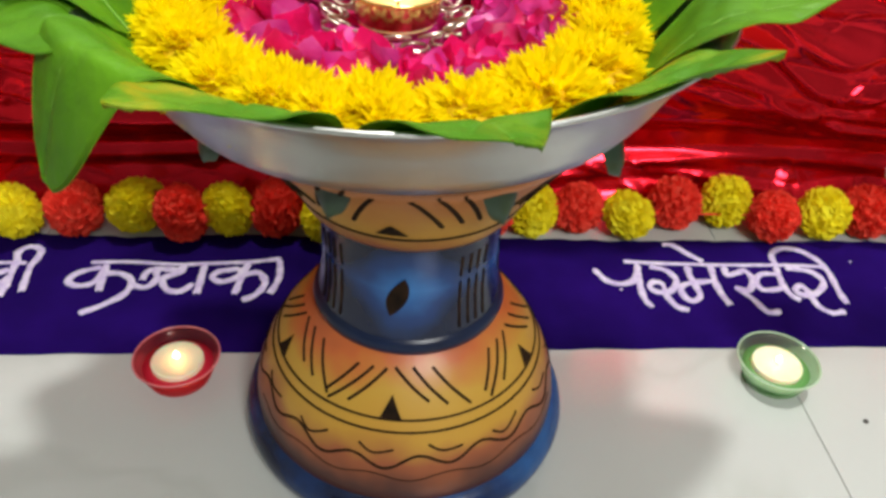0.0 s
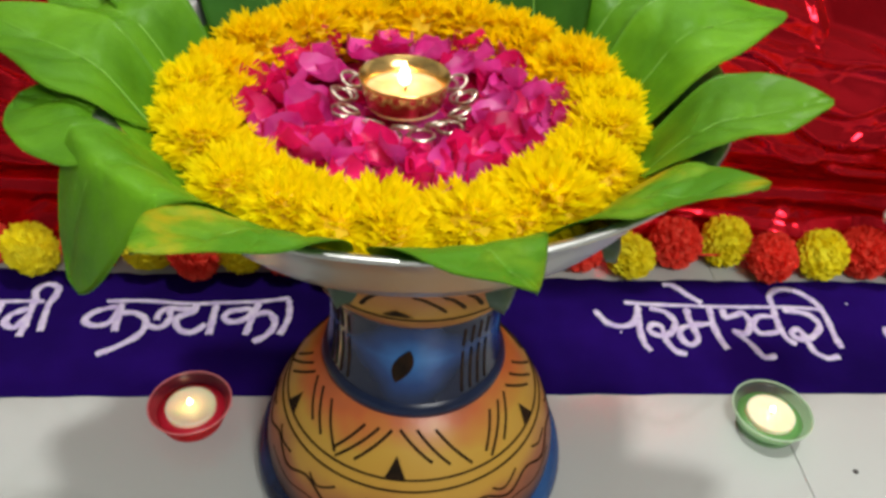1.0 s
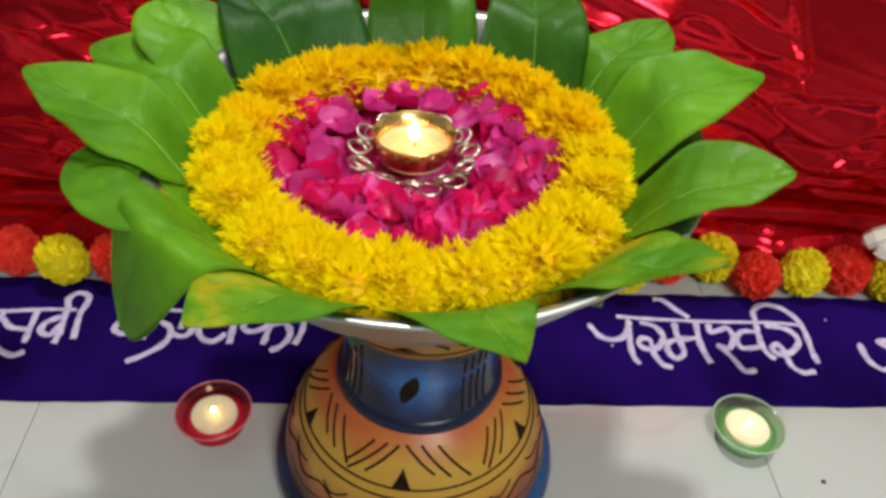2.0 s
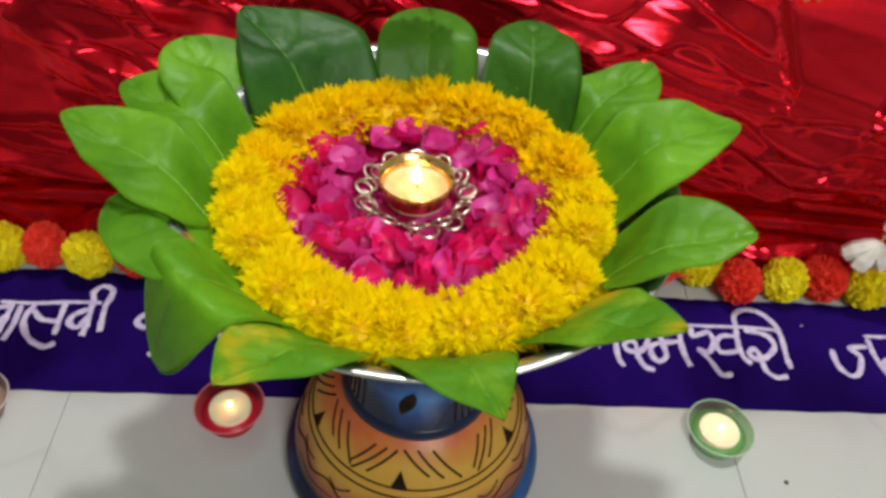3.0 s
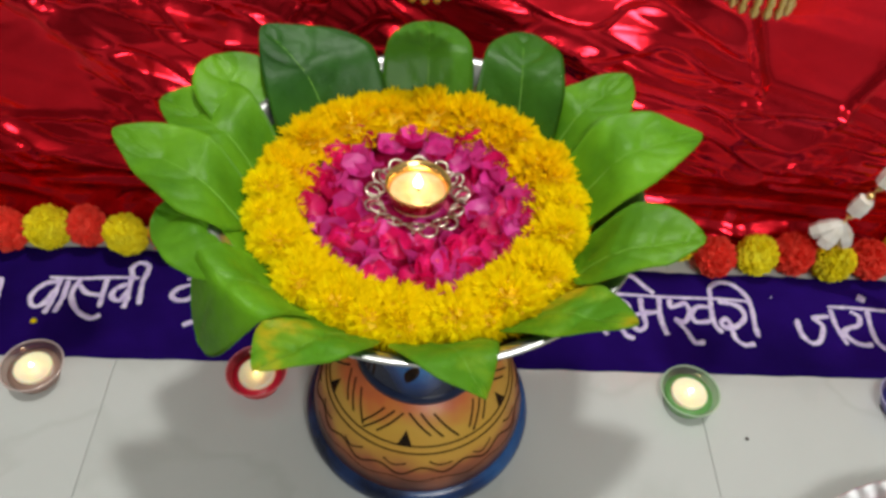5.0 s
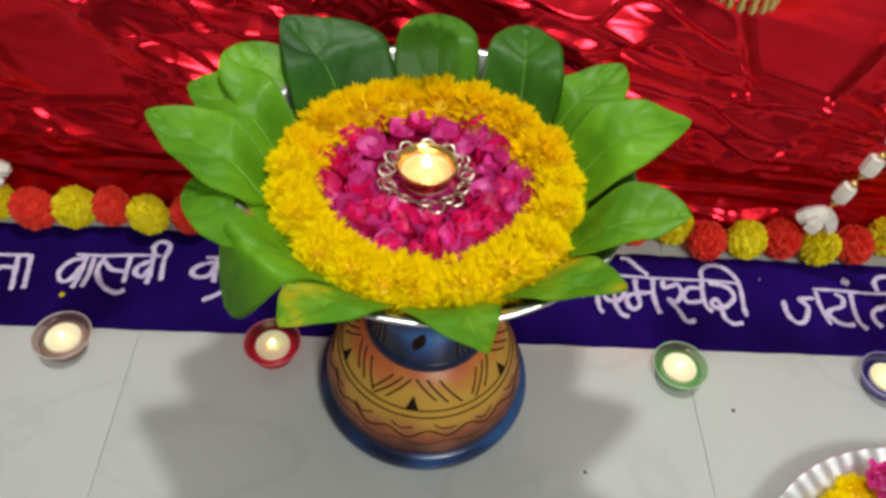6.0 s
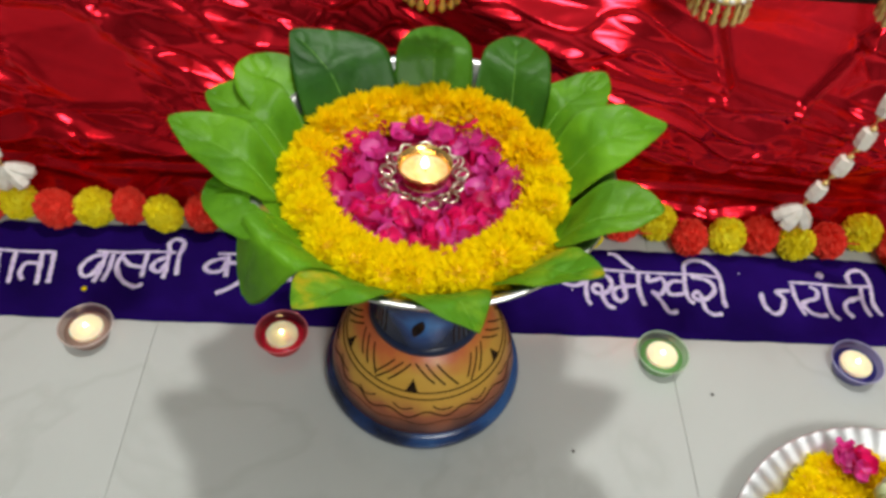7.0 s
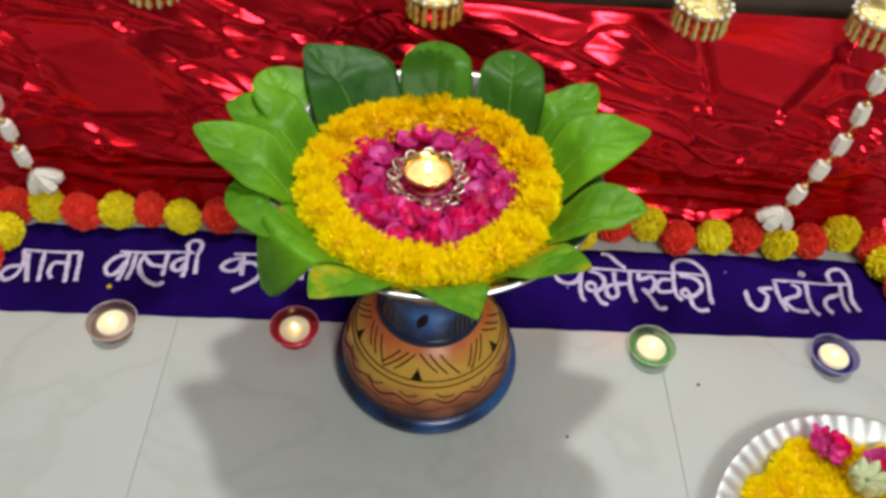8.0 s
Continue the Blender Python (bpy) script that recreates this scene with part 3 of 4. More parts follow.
for c in (262, 334, 46, 122, 199):
    # three slanting hatch lines on each side of a wedge make a zigzag round the foot
    for top, foot, z0, z1 in ((0, 16, 0.1000, 0.0843), (9, 24, 0.1003, 0.0820), (19, 34, 0.0998, 0.0793), (-4, -19, 0.0992, 0.0807), (-11, -28, 0.0990, 0.0778), (-19, -30, 0.0985, 0.0815)):
        part("carved_line", groove(BELL, [(c + top, z0), (c + (top + foot) / 2, (z0 + z1) / 2), (c + foot, z1)], 0.0011), CARVED, stand)
    part("carved_wedge", wedge(BELL, c, 0.0765, 0.0885, 4.6), CARVED, stand)
    for top, foot, z0, z1 in ((5, 17, 0.239, 0.2095), (12, 24, 0.243, 0.2125), (19, 31, 0.243, 0.2125), (-5, -16, 0.239, 0.2095), (-12, -23, 0.243, 0.2125), (-19, -30, 0.243, 0.2125)):
        part("carved_line", groove(BOWL, [(c + top, z0), (c + foot, z1)], 0.0015), CARVED, stand)
    part("carved_wedge", wedge(BOWL, c - 2, 0.1995, 0.2100, 7.0), CARVED, stand)
for k in range(14):
    c = 258 + 360 / 14 * k
    wob = 0.0016 * math.sin(k * 2.3)
    part("carved_curl", groove(BELL, [(c - 7, 0.0615 + wob), (c - 1.5, 0.0570 + wob), (c + 6, 0.0600 - wob)], 0.0010), CARVED, stand)
part("carved_wave", groove(BELL, [(a, 0.0525 + 0.0036 * math.cos((a - 273) * math.pi / 180 * 15) + 0.0012 * math.sin(a * math.pi / 180 * 4)) for a in range(0, 361, 4)], 0.0012, 3), CARVED, stand)
part("carved_wave", groove(BELL, [(a, 0.0425 + 0.0022 * math.sin(a * math.pi / 180 * 13)) for a in range(200, 341, 5)], 0.0006, 3), CARVED, stand)
for k in range(4):
    c = 261 + 90 * k
    # a leaf-shaped slit cut in the waist
    slit = []
    for i in range(9):
        u = i / 8
        z, w = 0.1305 + 0.027 * u, 6.0 * math.sin(math.pi * u) ** 0.8 + 0.25
        for q in (-1, 1):
            a = radians(c + 8.0 * (u - 0.5) + q * w)
            r = on_profile(WAIST, z, 0.0006)
            slit.append((r * math.cos(a), r * math.sin(a), z))
    part("slit", (slit, [(2 * i, 2 * i + 1, 2 * i + 3, 2 * i + 2) for i in range(8)]), CARVED, stand, "dark leaf-shaped cut")
for start in (300, 202, 110, 20):
    # four upright grooves between two slits
    for o in (0, 6.5, 13, 20):
        part("carved_line", groove(WAIST, [(start + o, 0.1175), (start + o, 0.168)], 0.0014), CARVED, stand)

# ---- steel plate ----
PX, PY, PZ = -0.037, 0.5135, 0.2478
plate = thing("steel_plate", PX, PY, PZ, label="round stainless steel dish with sloping sides on the clay stand", category="dish")
part("dish", lathe([(0.0, 0.0), (0.113, 0.0), (0.122, 0.0015), (0.1285, 0.0055), (0.1355, 0.015), (0.1445, 0.031), (0.1540, 0.0450), (0.1580, 0.0490), (0.1605, 0.0507), (0.1625, 0.0522), (0.1610, 0.0535), (0.155, 0.0505), (0.148, 0.043), (0.140, 0.029), (0.131, 0.014), (0.124, 0.006), (0.0, 0.003)], 96), STEEL, plate)
plate.matrix_basis = pose(PX, PY, PZ, 0, -1.5, 0)

# ---- leaves ----
LCX, LCY = -0.044, 0.514


def drape(r, tip_r, tip_z):
    """Height of a leaf at a distance from the middle: low under the flowers, up over the rim, then on to its tip."""
    if r < 0.166:
        u = min(1.0, max(0.0, (r - 0.106) / 0.060))
        return 0.2610 + 0.0420 * u * u * (3 - 2 * u)
    u = (r - 0.166) / max(0.012, tip_r - 0.166)
    return 0.3030 + (tip_z - 0.3030) * (u ** 1.4 if tip_z < 0.29 else min(u, 1.3))


def leaf(base, tip, left, right, mat, blunt=0.5, cup=0.12, seed=1.0, layer=0, label="", hook=0.0):
    """A broad leaf from under the flowers to its tip. left and right: half-width and where along the leaf it is reached, seen from the base."""
    (bx, by), (tx, ty, tz) = base, tip
    d = Vector((tx - bx, ty - by))
    length = d.length
    d.normalize()
    side = Vector((-d.y, d.x))
    tip_r = math.hypot(tx - LCX, ty - LCY)
    nu, nv = 40, 20
    v, f = [], []

    def half(u, width, peak):
        if u < peak:
            q = 1 - 0.32 * ((peak - u) / peak) ** 2
        else:
            a = (u - peak) / (1 - peak)
            q = blunt * math.sqrt(max(0.0, 1 - a ** 2.6)) + (1 - blunt) * (1 - a ** 1.35) ** 1.12
        return max(0.0004, width * q)

    def at(u, s):
        w = half(u, *left) if s > 0 else half(u, *right)
        w *= 1 + 0.05 * noise.noise(Vector((u * 4.5, 2.0 if s > 0 else 7.0, seed)))
        bend = hook * u ** 2 * (1 - u) * 4
        q = d * (length * u) + side * (w * s + bend)
        r = math.hypot(bx + q.x - LCX, by + q.y - LCY)
        z = drape(r, tip_r, tz - 0.0022 * layer) + 0.0022 * layer * min(1.0, max(0.2, (r - 0.12) / 0.03))
        out = (r - 0.166) / max(0.012, tip_r - 0.166)
        z += (0.0008 + 0.0262 * (bx + q.x - PX)) * min(1.0, max(0.0, (r - 0.11) / 0.04)) * min(1.0, max(0.0, 1 - out))
        free = min(1.0, max(0.0, (r - 0.150) / 0.05))
        z += free * cup * abs(s) ** 1.6 * w * min(1.0, (1 - u) * 4)
        z += free * (0.0050 * noise.noise(Vector((u * 2.6, s * 1.6, seed + 3))) + 0.0030 * math.sin(u * 11 + seed * 3) * abs(s) ** 2) * min(1.0, (1 - u) * 3)
        z -= 0.0014 * math.exp(-(s * 9) ** 2)
        z -= 0.0022 * (1 - abs(math.sin((u - 0.30 * abs(s) ** 1.2) * 12 + seed))) ** 3 * (1 - abs(s) ** 3)
        return Vector((q.x, q.y, z))

    for i in range(nu + 1):
        for k in range(nv + 1):
            v.append(at((i / nu) ** 0.85, k / nv * 2 - 1))
    n = nv + 1
    for i in range(nu):
        for k in range(nv):
            a = i * n + k
            f.append((a, a + n, a + n + 1, a + 1))
    under = len(v)
    v += [p - Vector((0, 0, 0.0006)) for p in v]
    f += [tuple(k + under for k in q[::-1]) for q in f]
    rim = [i * n for i in range(nu + 1)] + [nu * n + k for k in range(1, nv + 1)] + [i * n + nv for i in range(nu - 1, -1, -1)] + [k for k in range(nv - 1, 0, -1)]
    for a, b in zip(rim, rim[1:] + rim[:1]):
        f.append((a, b, b + under, a + under))
    e = thing("betel_leaf", bx, by, 0, label=label, category="leaf", group="leaves round the dish")
    part("blade", (v, f), mat, e)
    part("midrib", tube([at(k / 16, 0.0) - Vector((0, 0, 0.00005)) for k in range(16)], 0.0007, 5, 0.3), VEIN, e, "sunken midrib")
    return e


GREEN_LABEL = "fresh glossy green heart-shaped leaf tucked under marigolds"
DARK_LABEL = "dark green heart-shaped leaf tucked under marigolds"
YELLOW_LABEL = "green leaf turning yellow, drooping over the dish's rim"
leaf((-0.150, 0.556), (-0.217, 0.636, 0.316), (0.036, 0.60), (0.046, 0.55), LEAF, 0.8, 0.06, 3.7, 0, GREEN_LABEL)
leaf((0.056, 0.575), (0.129, 0.641, 0.315), (0.030, 0.45), (0.036, 0.50), LEAF, 0.35, 0.08, 13.9, 0, GREEN_LABEL, -0.002)
leaf((-0.039, 0.590), (-0.040, 0.710, 0.311), (0.039, 0.50), (0.039, 0.50), LEAFMID, 0.95, 0.06, 1.1, 3, GREEN_LABEL)
leaf((0.036, 0.582), (0.044, 0.699, 0.312), (0.037, 0.52), (0.036, 0.48), LEAFDEEP, 0.8, 0.10, 14.6, 2, DARK_LABEL)
leaf((-0.096, 0.585), (-0.182, 0.675, 0.321), (0.048, 0.30), (0.062, 0.46), LEAFDARK, 0.3, 0.06, 2.3, 4, DARK_LABEL)
leaf((-0.165, 0.537), (-0.252, 0.598, 0.301), (0.032, 0.30), (0.044, 0.66), LEAF, 0.55, 0.10, 4.9, 2, GREEN_LABEL)
leaf((-0.168, 0.482), (-0.274, 0.544, 0.312), (0.036, 0.28), (0.037, 0.60), LEAF, 0.35, 0.12, 5.2, 3, GREEN_LABEL)
leaf((-0.140, 0.442), (-0.230, 0.478, 0.297), (0.044, 0.42), (0.034, 0.35), LEAF, 0.7, 0.0, 6.4, 1, GREEN_LABEL)
leaf((-0.110, 0.440), (-0.192, 0.396, 0.252), (0.042, 0.50), (0.038, 0.66), LEAF, 0.75, -0.10, 7.5, 3, GREEN_LABEL)
leaf((-0.082, 0.396), (-0.136, 0.331, 0.322), (0.030, 0.20), (0.034, 0.55), LEAFYELLOW, 0.2, 0.0, 8.1, 2, YELLOW_LABEL)
leaf((-0.028, 0.398), (-0.002, 0.322, 0.315), (0.026, 0.45), (0.040, 0.22), LEAFYELLOW, 0.12, 0.0, 9.6, 1, YELLOW_LABEL)
leaf((0.024, 0.418), (0.092, 0.371, 0.327), (0.030, 0.55), (0.032, 0.28), LEAFYELLOW, 0.3, 0.0, 10.3, 1, YELLOW_LABEL)
leaf((0.066, 0.446), (0.153, 0.451, 0.321), (0.043, 0.58), (0.028, 0.12), LEAF, 0.6, 0.05, 11.8, 2, GREEN_LABEL)
leaf((0.064, 0.522), (0.177, 0.568, 0.315), (0.042, 0.54), (0.040, 0.30), LEAF, 0.3, 0.12, 12.4, 3, GREEN_LABEL)


# leaf green taken near black: the shade under the dish is in the colour
SHADEDTIP = vary(material("shaded_tip_green", (0.012, 0.035, 0.015), 0.4), [(0.008, 0.022, 0.010), (0.02, 0.05, 0.02)], 50)


def hanging_tip(x, y, top, bottom, width, yaw, yellow):
    """The pointed end of a leaf that hangs out from under the dish."""
    v, f = [], []
    for i in range(9):
        u = i / 8
        w = width * 0.5 * math.sin(math.pi * (0.30 + 0.70 * u)) ** 0.55
        for s in (-1, -0.5, 0, 0.5, 1):
            v.append((w * s, -0.004 * (1 - s * s) - 0.006 * math.sin(2 * u), (top - bottom) * (1 - u)))
    for i in range(8):
        for k in range(4):
            a = i * 5 + k
            f.append((a, a + 1, a + 6, a + 5))
    e = thing("leaf_tip", x, y, bottom, yaw, "green leaf tip hanging out from under the dish, colour darkened for its shade", "leaf")
    part("blade", (v, f), LEAFYELLOW if yellow else SHADEDTIP, e)


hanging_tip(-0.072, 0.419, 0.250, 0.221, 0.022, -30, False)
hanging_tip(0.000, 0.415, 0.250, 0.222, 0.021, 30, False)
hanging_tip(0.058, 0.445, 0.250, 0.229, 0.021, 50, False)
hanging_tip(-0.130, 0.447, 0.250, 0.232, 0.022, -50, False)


# ---- marigolds ----
def flower_mesh(name, radius, height, count, mat, seed):
    """A dome of loose strap petals with notched ends that spread out from the middle."""
    rng = random.Random(seed)
    chunks = []
    for k in range(count):
        u = (k + 0.5) / count
        th = 2.39996 * k + rng.uniform(-0.35, 0.35)
        polar = radians(8 + 92 * u ** 0.62 + rng.uniform(-13, 13))
        radial, side = Vector((math.cos(th), math.sin(th), 0)), Vector((-math.sin(th), math.cos(th), 0))
        d = radial * math.sin(polar) + Vector((0, 0, math.cos(polar)))
        end = Vector((d.x * radius, d.y * radius, d.z * height)) * rng.uniform(0.86, 1.12)
        root = Vector((d.x * radius, d.y * radius, d.z * height)) * rng.uniform(0.30, 0.48)
        w = radius * rng.uniform(0.10, 0.145)
        side = (side + radial * rng.uniform(-0.5, 0.5) + Vector((0, 0, rng.uniform(-0.5, 0.5)))).normalized()
        axis = (end - root).normalized()
        up = axis.cross(side)
        mid = root.lerp(end, 0.6) + up * radius * rng.uniform(-0.05, 0.05)
        v = [root - side * w * 0.5, root + side * w * 0.5, mid - side * w, mid + up * w * 0.5, mid + side * w,
             end - side * w * 1.05 - axis * w * 0.2, end - side * w * 0.5 - axis * w * 0.9, end + up * w * 0.3 + axis * w * 0.5, end + side * w * 0.5 - axis * w * 0.9, end + side * w * 1.05 - axis * w * 0.2]
        f = [(0, 1, 3), (0, 3, 2), (1, 4, 3), (2, 3, 6, 5), (3, 7, 6), (3, 8, 7), (3, 4, 9, 8)]
        chunks.append((v, f))
    v, f = merge(chunks)
    return mesh_of(name, v, f, mat, False)


HEAD = {}
for key, mat in (("yellow", YELLOW), ("golden", GOLDEN)):
    for s in range(3):
        HEAD[key, s] = flower_mesh("marigold_head", 0.028, 0.023, 190, mat, 11 * s + len(key))
CORE = {k: mesh_of("flower_core", *lathe([(0.0, 0.0125), (0.009, 0.0115), (0.016, 0.0075), (0.0195, 0.0), (0.013, -0.006), (0.0, -0.008)], 14), m) for k, m in (("yellow", CALYX), ("golden", CALYX))}


def marigold(x, y, z, key, s, size, tilt, ang):
    e = thing("marigold", x, y, z, label="%s marigold flower head in a ring on the dish" % ("bright yellow" if key == "yellow" else "golden orange-yellow"), category="flower", group="marigold ring")
    e.matrix_basis = pose(x, y, z, 0, 0, ang) @ pose(0, 0, 0, 0, tilt, s * 40) @ Matrix.Diagonal((size, size, size, 1))
    p = new("petals", HEAD[key, s])
    p.parent = e
    c = new("flower_core", CORE[key])
    c.parent = e


rng = random.Random(4)
for i in range(18):
    a = 360 / 18 * i + rng.uniform(-3, 3) + 5
    r = 0.1075 + rng.uniform(-0.004, 0.003)
    back = math.sin(radians(a)) > 0.25
    marigold(LCX + r * math.cos(radians(a)), LCY + r * math.sin(radians(a)), 0.272 + rng.uniform(-0.003, 0.003), "golden" if back else "yellow", i % 3, rng.uniform(0.86, 1.08), rng.uniform(-6, 9), a)
for ring, (n, r0, z0) in enumerate(((18, 0.1015, 0.268), (24, 0.114, 0.276))):
    for i in range(n):
        a = 360 / n * (i + 0.5) + rng.uniform(-4, 4) + 5
        r = r0 + rng.uniform(-0.004, 0.004)
        back = math.sin(radians(a)) > 0.25
        marigold(LCX + r * math.cos(radians(a)), LCY + r * math.sin(radians(a)), z0 + rng.uniform(-0.002, 0.003), "golden" if back else "yellow", (i + 1) % 3, rng.uniform(0.66, 0.8), (-12 if ring == 0 else 8) + rng.uniform(-6, 6), a)


# ---- rose petals ----
def petal_mesh(name, size, mat, seed):
    n = 6
    v, f = [], []
    for i in range(n + 1):
        for j in range(n + 1):
            u, s = i / n, j / n * 2 - 1
            w = size * 0.5 * math.sin(math.pi * (0.12 + 0.80 * u ** 0.8)) ** 0.6
            x, y = size * (u - 0.5) * (1 - 0.12 * s * s), w * s
            z = size * (0.32 * s * s + 0.45 * (u - 0.4) ** 2 + 0.12 * noise.noise(Vector((u * 2.5, s * 1.8, seed))))
            v.append((x, y, z))
    for i in range(n):
        for j in range(n):
            a = i * (n + 1) + j
            f.append((a, a + n + 1, a + n + 2, a + 1))
    return mesh_of(name, v, f, mat, True)


PETALS = [petal_mesh("petal", s, m, q) for s, m, q in ((0.024, ROSE, 1), (0.021, ROSE, 5), (0.023, MAGENTA, 2), (0.019, MAGENTA, 7), (0.026, MAGENTA, 9))]


def petal_bed(cx, cy, z, radius, count, seed, label, clear=0.0):
    rng = random.Random(seed)
    e = thing("rose_petal_bed", cx, cy, z, label=label, category="rose petals")
    for k in range(count):
        u = (k + 0.5) / count
        r, a = radius * math.sqrt(u), 2.39996 * k + rng.uniform(-0.3, 0.3)
        ob = new("petal", PETALS[rng.randrange(5)])
        ob.parent = e
        sunk = 0.016 if clear and math.hypot(r * math.cos(a), r * math.sin(a) - 0.01) < clear else 0.0
        ob.matrix_basis = pose(r * math.cos(a), r * math.sin(a), rng.uniform(0.0, 0.010) - sunk, rng.uniform(-38, 38), rng.uniform(-38, 38), rng.uniform(0, 360))
    return e


bed = petal_bed(LCX, LCY, 0.266, 0.090, 170, 8, "heap of crimson and magenta rose petals inside the marigold ring", 0.047)
part("petal_mass", lathe([(0.0, -0.006), (0.04, -0.004), (0.06, 0.0), (0.095, -0.004), (0.09, -0.010), (0.0, -0.012)], 32), ROSE, bed)

# ---- the lamp in the middle ----
DX, DY, DZ = -0.045, 0.524, 0.269


def flame_chunk(h, r):
    return lathe([(0.0003, 0.0), (r * 0.75, h * 0.12), (r, h * 0.3), (r * 0.75, h * 0.55), (r * 0.35, h * 0.8), (0.0002, h)], 12)


diya = thing("brass_diya", DX, DY, DZ, label="lit brass tea-light holder with a flower of wire loops", category="oil lamp")
part("cup", lathe([(0.0, 0.0), (0.016, 0.0), (0.022, 0.006), (0.0245, 0.018), (0.0253, 0.0205), (0.0243, 0.0205), (0.0222, 0.010), (0.0205, 0.004), (0.0, 0.003)], 40), BRASS, diya, "polished brass cup")
part("wax", lathe([(0.0, 0.0110), (0.0206, 0.0108), (0.0216, 0.0118), (0.0212, 0.004)], 32), MELT, diya, "orange-tinted melted wax")
part("wick", tube([(0, 0, 0.007), (0.0008, 0, 0.014)], 0.0007), WICK, diya)
part("flame", flame_chunk(0.014, 0.0034), FLAME, diya, "small bright flame", m=pose(0, 0.002, 0.0135))
for tier, (n, rr, zz, tilt, size) in enumerate(((12, 0.0345, 0.0080, 26, 0.0062), (12, 0.0345, 0.0025, 6, 0.0070))):
    for k in range(n):
        a = 360 / n * (k + tier * 0.5)
        part("wire_loop", torus(size, 0.0011, 16, 5), TARNISH, diya, m=pose(0, 0, zz, 0, 0, a) @ pose(rr, 0, 0, 0, -tilt, 0))


# ---- tea-lights in glass cups ----
def tealight(x, y, tone, colour, tint, wax_r=0.0205):
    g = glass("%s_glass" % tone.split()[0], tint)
    base = translucent(material("%s_wax" % tone.split()[0], tuple(0.9 * c for c in colour), 0.3), 0.4)
    e = thing("tealight", x, y, 0, label="lit tea-light in a small %s glass cup on the floor" % tone, category="candle", group="candles along the band")
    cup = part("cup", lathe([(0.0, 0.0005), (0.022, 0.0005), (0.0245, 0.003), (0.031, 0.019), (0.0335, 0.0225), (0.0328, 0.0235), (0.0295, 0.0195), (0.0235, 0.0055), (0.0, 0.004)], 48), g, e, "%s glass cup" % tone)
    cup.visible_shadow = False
    # pale opaque ring along the lip paints in the glass's rim highlight
    lip = part("rim", moved(torus(0.0331, 0.0008, 40, 6), pose(0, 0, 0.0231)), translucent(material("%s_lip" % tone.split()[0], tuple(0.12 + 0.72 * c for c in tint), 0.12, 0.0, Specular_IOR_Level=0.8), 0.5), cup, "glass lip with its highlight painted in as a pale ring")
    lip.visible_shadow = False
    part("tinted_base", lathe([(0.0, 0.0062), (0.0232, 0.0062), (0.0272, 0.0150), (wax_r - 0.001, 0.0150)], 40), base, e, "%s tinted wax at the foot" % tone.split()[-1])
    part("wax", lathe([(0.0, 0.0186), (wax_r * 0.86, 0.0188), (wax_r * 0.97, 0.0196), (wax_r, 0.0186), (wax_r, 0.006), (0.0, 0.006)], 40), WAX, e, "cream wax")
    part("wick", tube([(0, 0, 0.018), (0.0006, 0, 0.023)], 0.0006), WICK, e)
    part("flame", flame_chunk(0.0062, 0.0024), FLAME, e, "small flame", m=pose(0, 0, 0.0212))
    e.scale = (0.9, 0.9, 0.95)
    return e


tealight(-0.417, 0.517, "clear brownish", (0.50, 0.33, 0.26), (0.84, 0.74, 0.70))
tealight(-0.197, 0.520, "red", (0.85, 0.03, 0.07), (0.95, 0.30, 0.34))
tealight(0.244, 0.515, "green", (0.22, 0.52, 0.15), (0.70, 0.86, 0.66))
tealight(0.475, 0.514, "dark blue", (0.03, 0.025, 0.22), (0.58, 0.56, 0.80))


# ---- garland of pompoms ----
def pom_mesh(name, radius, mat, count, seed):
    rng = random.Random(seed)
    chunks = []
    for k in range(count):
        z = 1 - 2 * (k + 0.5) / count
        th = 2.39996 * k + rng.uniform(-0.3, 0.3)
        q = math.sqrt(max(0.0, 1 - z * z))
        d = Vector((q * math.cos(th), q * math.sin(th), z))
        side = d.orthogonal().normalized()
        side.rotate(Matrix.Rotation(rng.uniform(0, 6.28), 3, d))
        up = d.cross(side)
        ln, w = radius * rng.uniform(0.92, 1.06), radius * rng.uniform(0.10, 0.15)
        p = d * ln + side * radius * rng.uniform(-0.08, 0.08)
        b = d * radius * 0.6
        v = [b - side * w, b + side * w, p - side * w * 0.9 + up * w * 0.3, p + d * w * 0.5, p + side * w * 0.9 - up * w * 0.3, b + up * w]
        f = [(0, 1, 4, 2), (2, 4, 3), (0, 2, 5), (1, 5, 4)]
        chunks.append((v, f))
    core = lathe([(0.0, 0.90 * radius), (0.50 * radius, 0.78 * radius), (0.86 * radius, 0.32 * radius), (0.86 * radius, -0.32 * radius), (0.48 * radius, -0.74 * radius), (0.0, -0.88 * radius)], 14)
    v, f = merge(chunks + [core])
    return mesh_of(name, v, f, mat, False)


POMS = {}
for s in range(3):
    POMS["red", s] = pom_mesh("pompom", 0.026, POMRED, 620, 31 + s)
    POMS["yellow", s] = pom_mesh("pompom", 0.025, POMYELLOW, 560, 41 + s)
garland = thing("pompom_garland", 0, 0, 0, label="garland of red and yellow fluffy pompoms lying along the violet band", category="garland")
rng = random.Random(6)
XS = [-0.595, -0.555, -0.505, -0.458, -0.416, -0.370, -0.320, -0.268, -0.227, -0.188, -0.146, -0.100, -0.054, -0.008, 0.038, 0.084, 0.127, 0.172, 0.221, 0.272, 0.310, 0.361, 0.405, 0.451, 0.497, 0.549, 0.589]
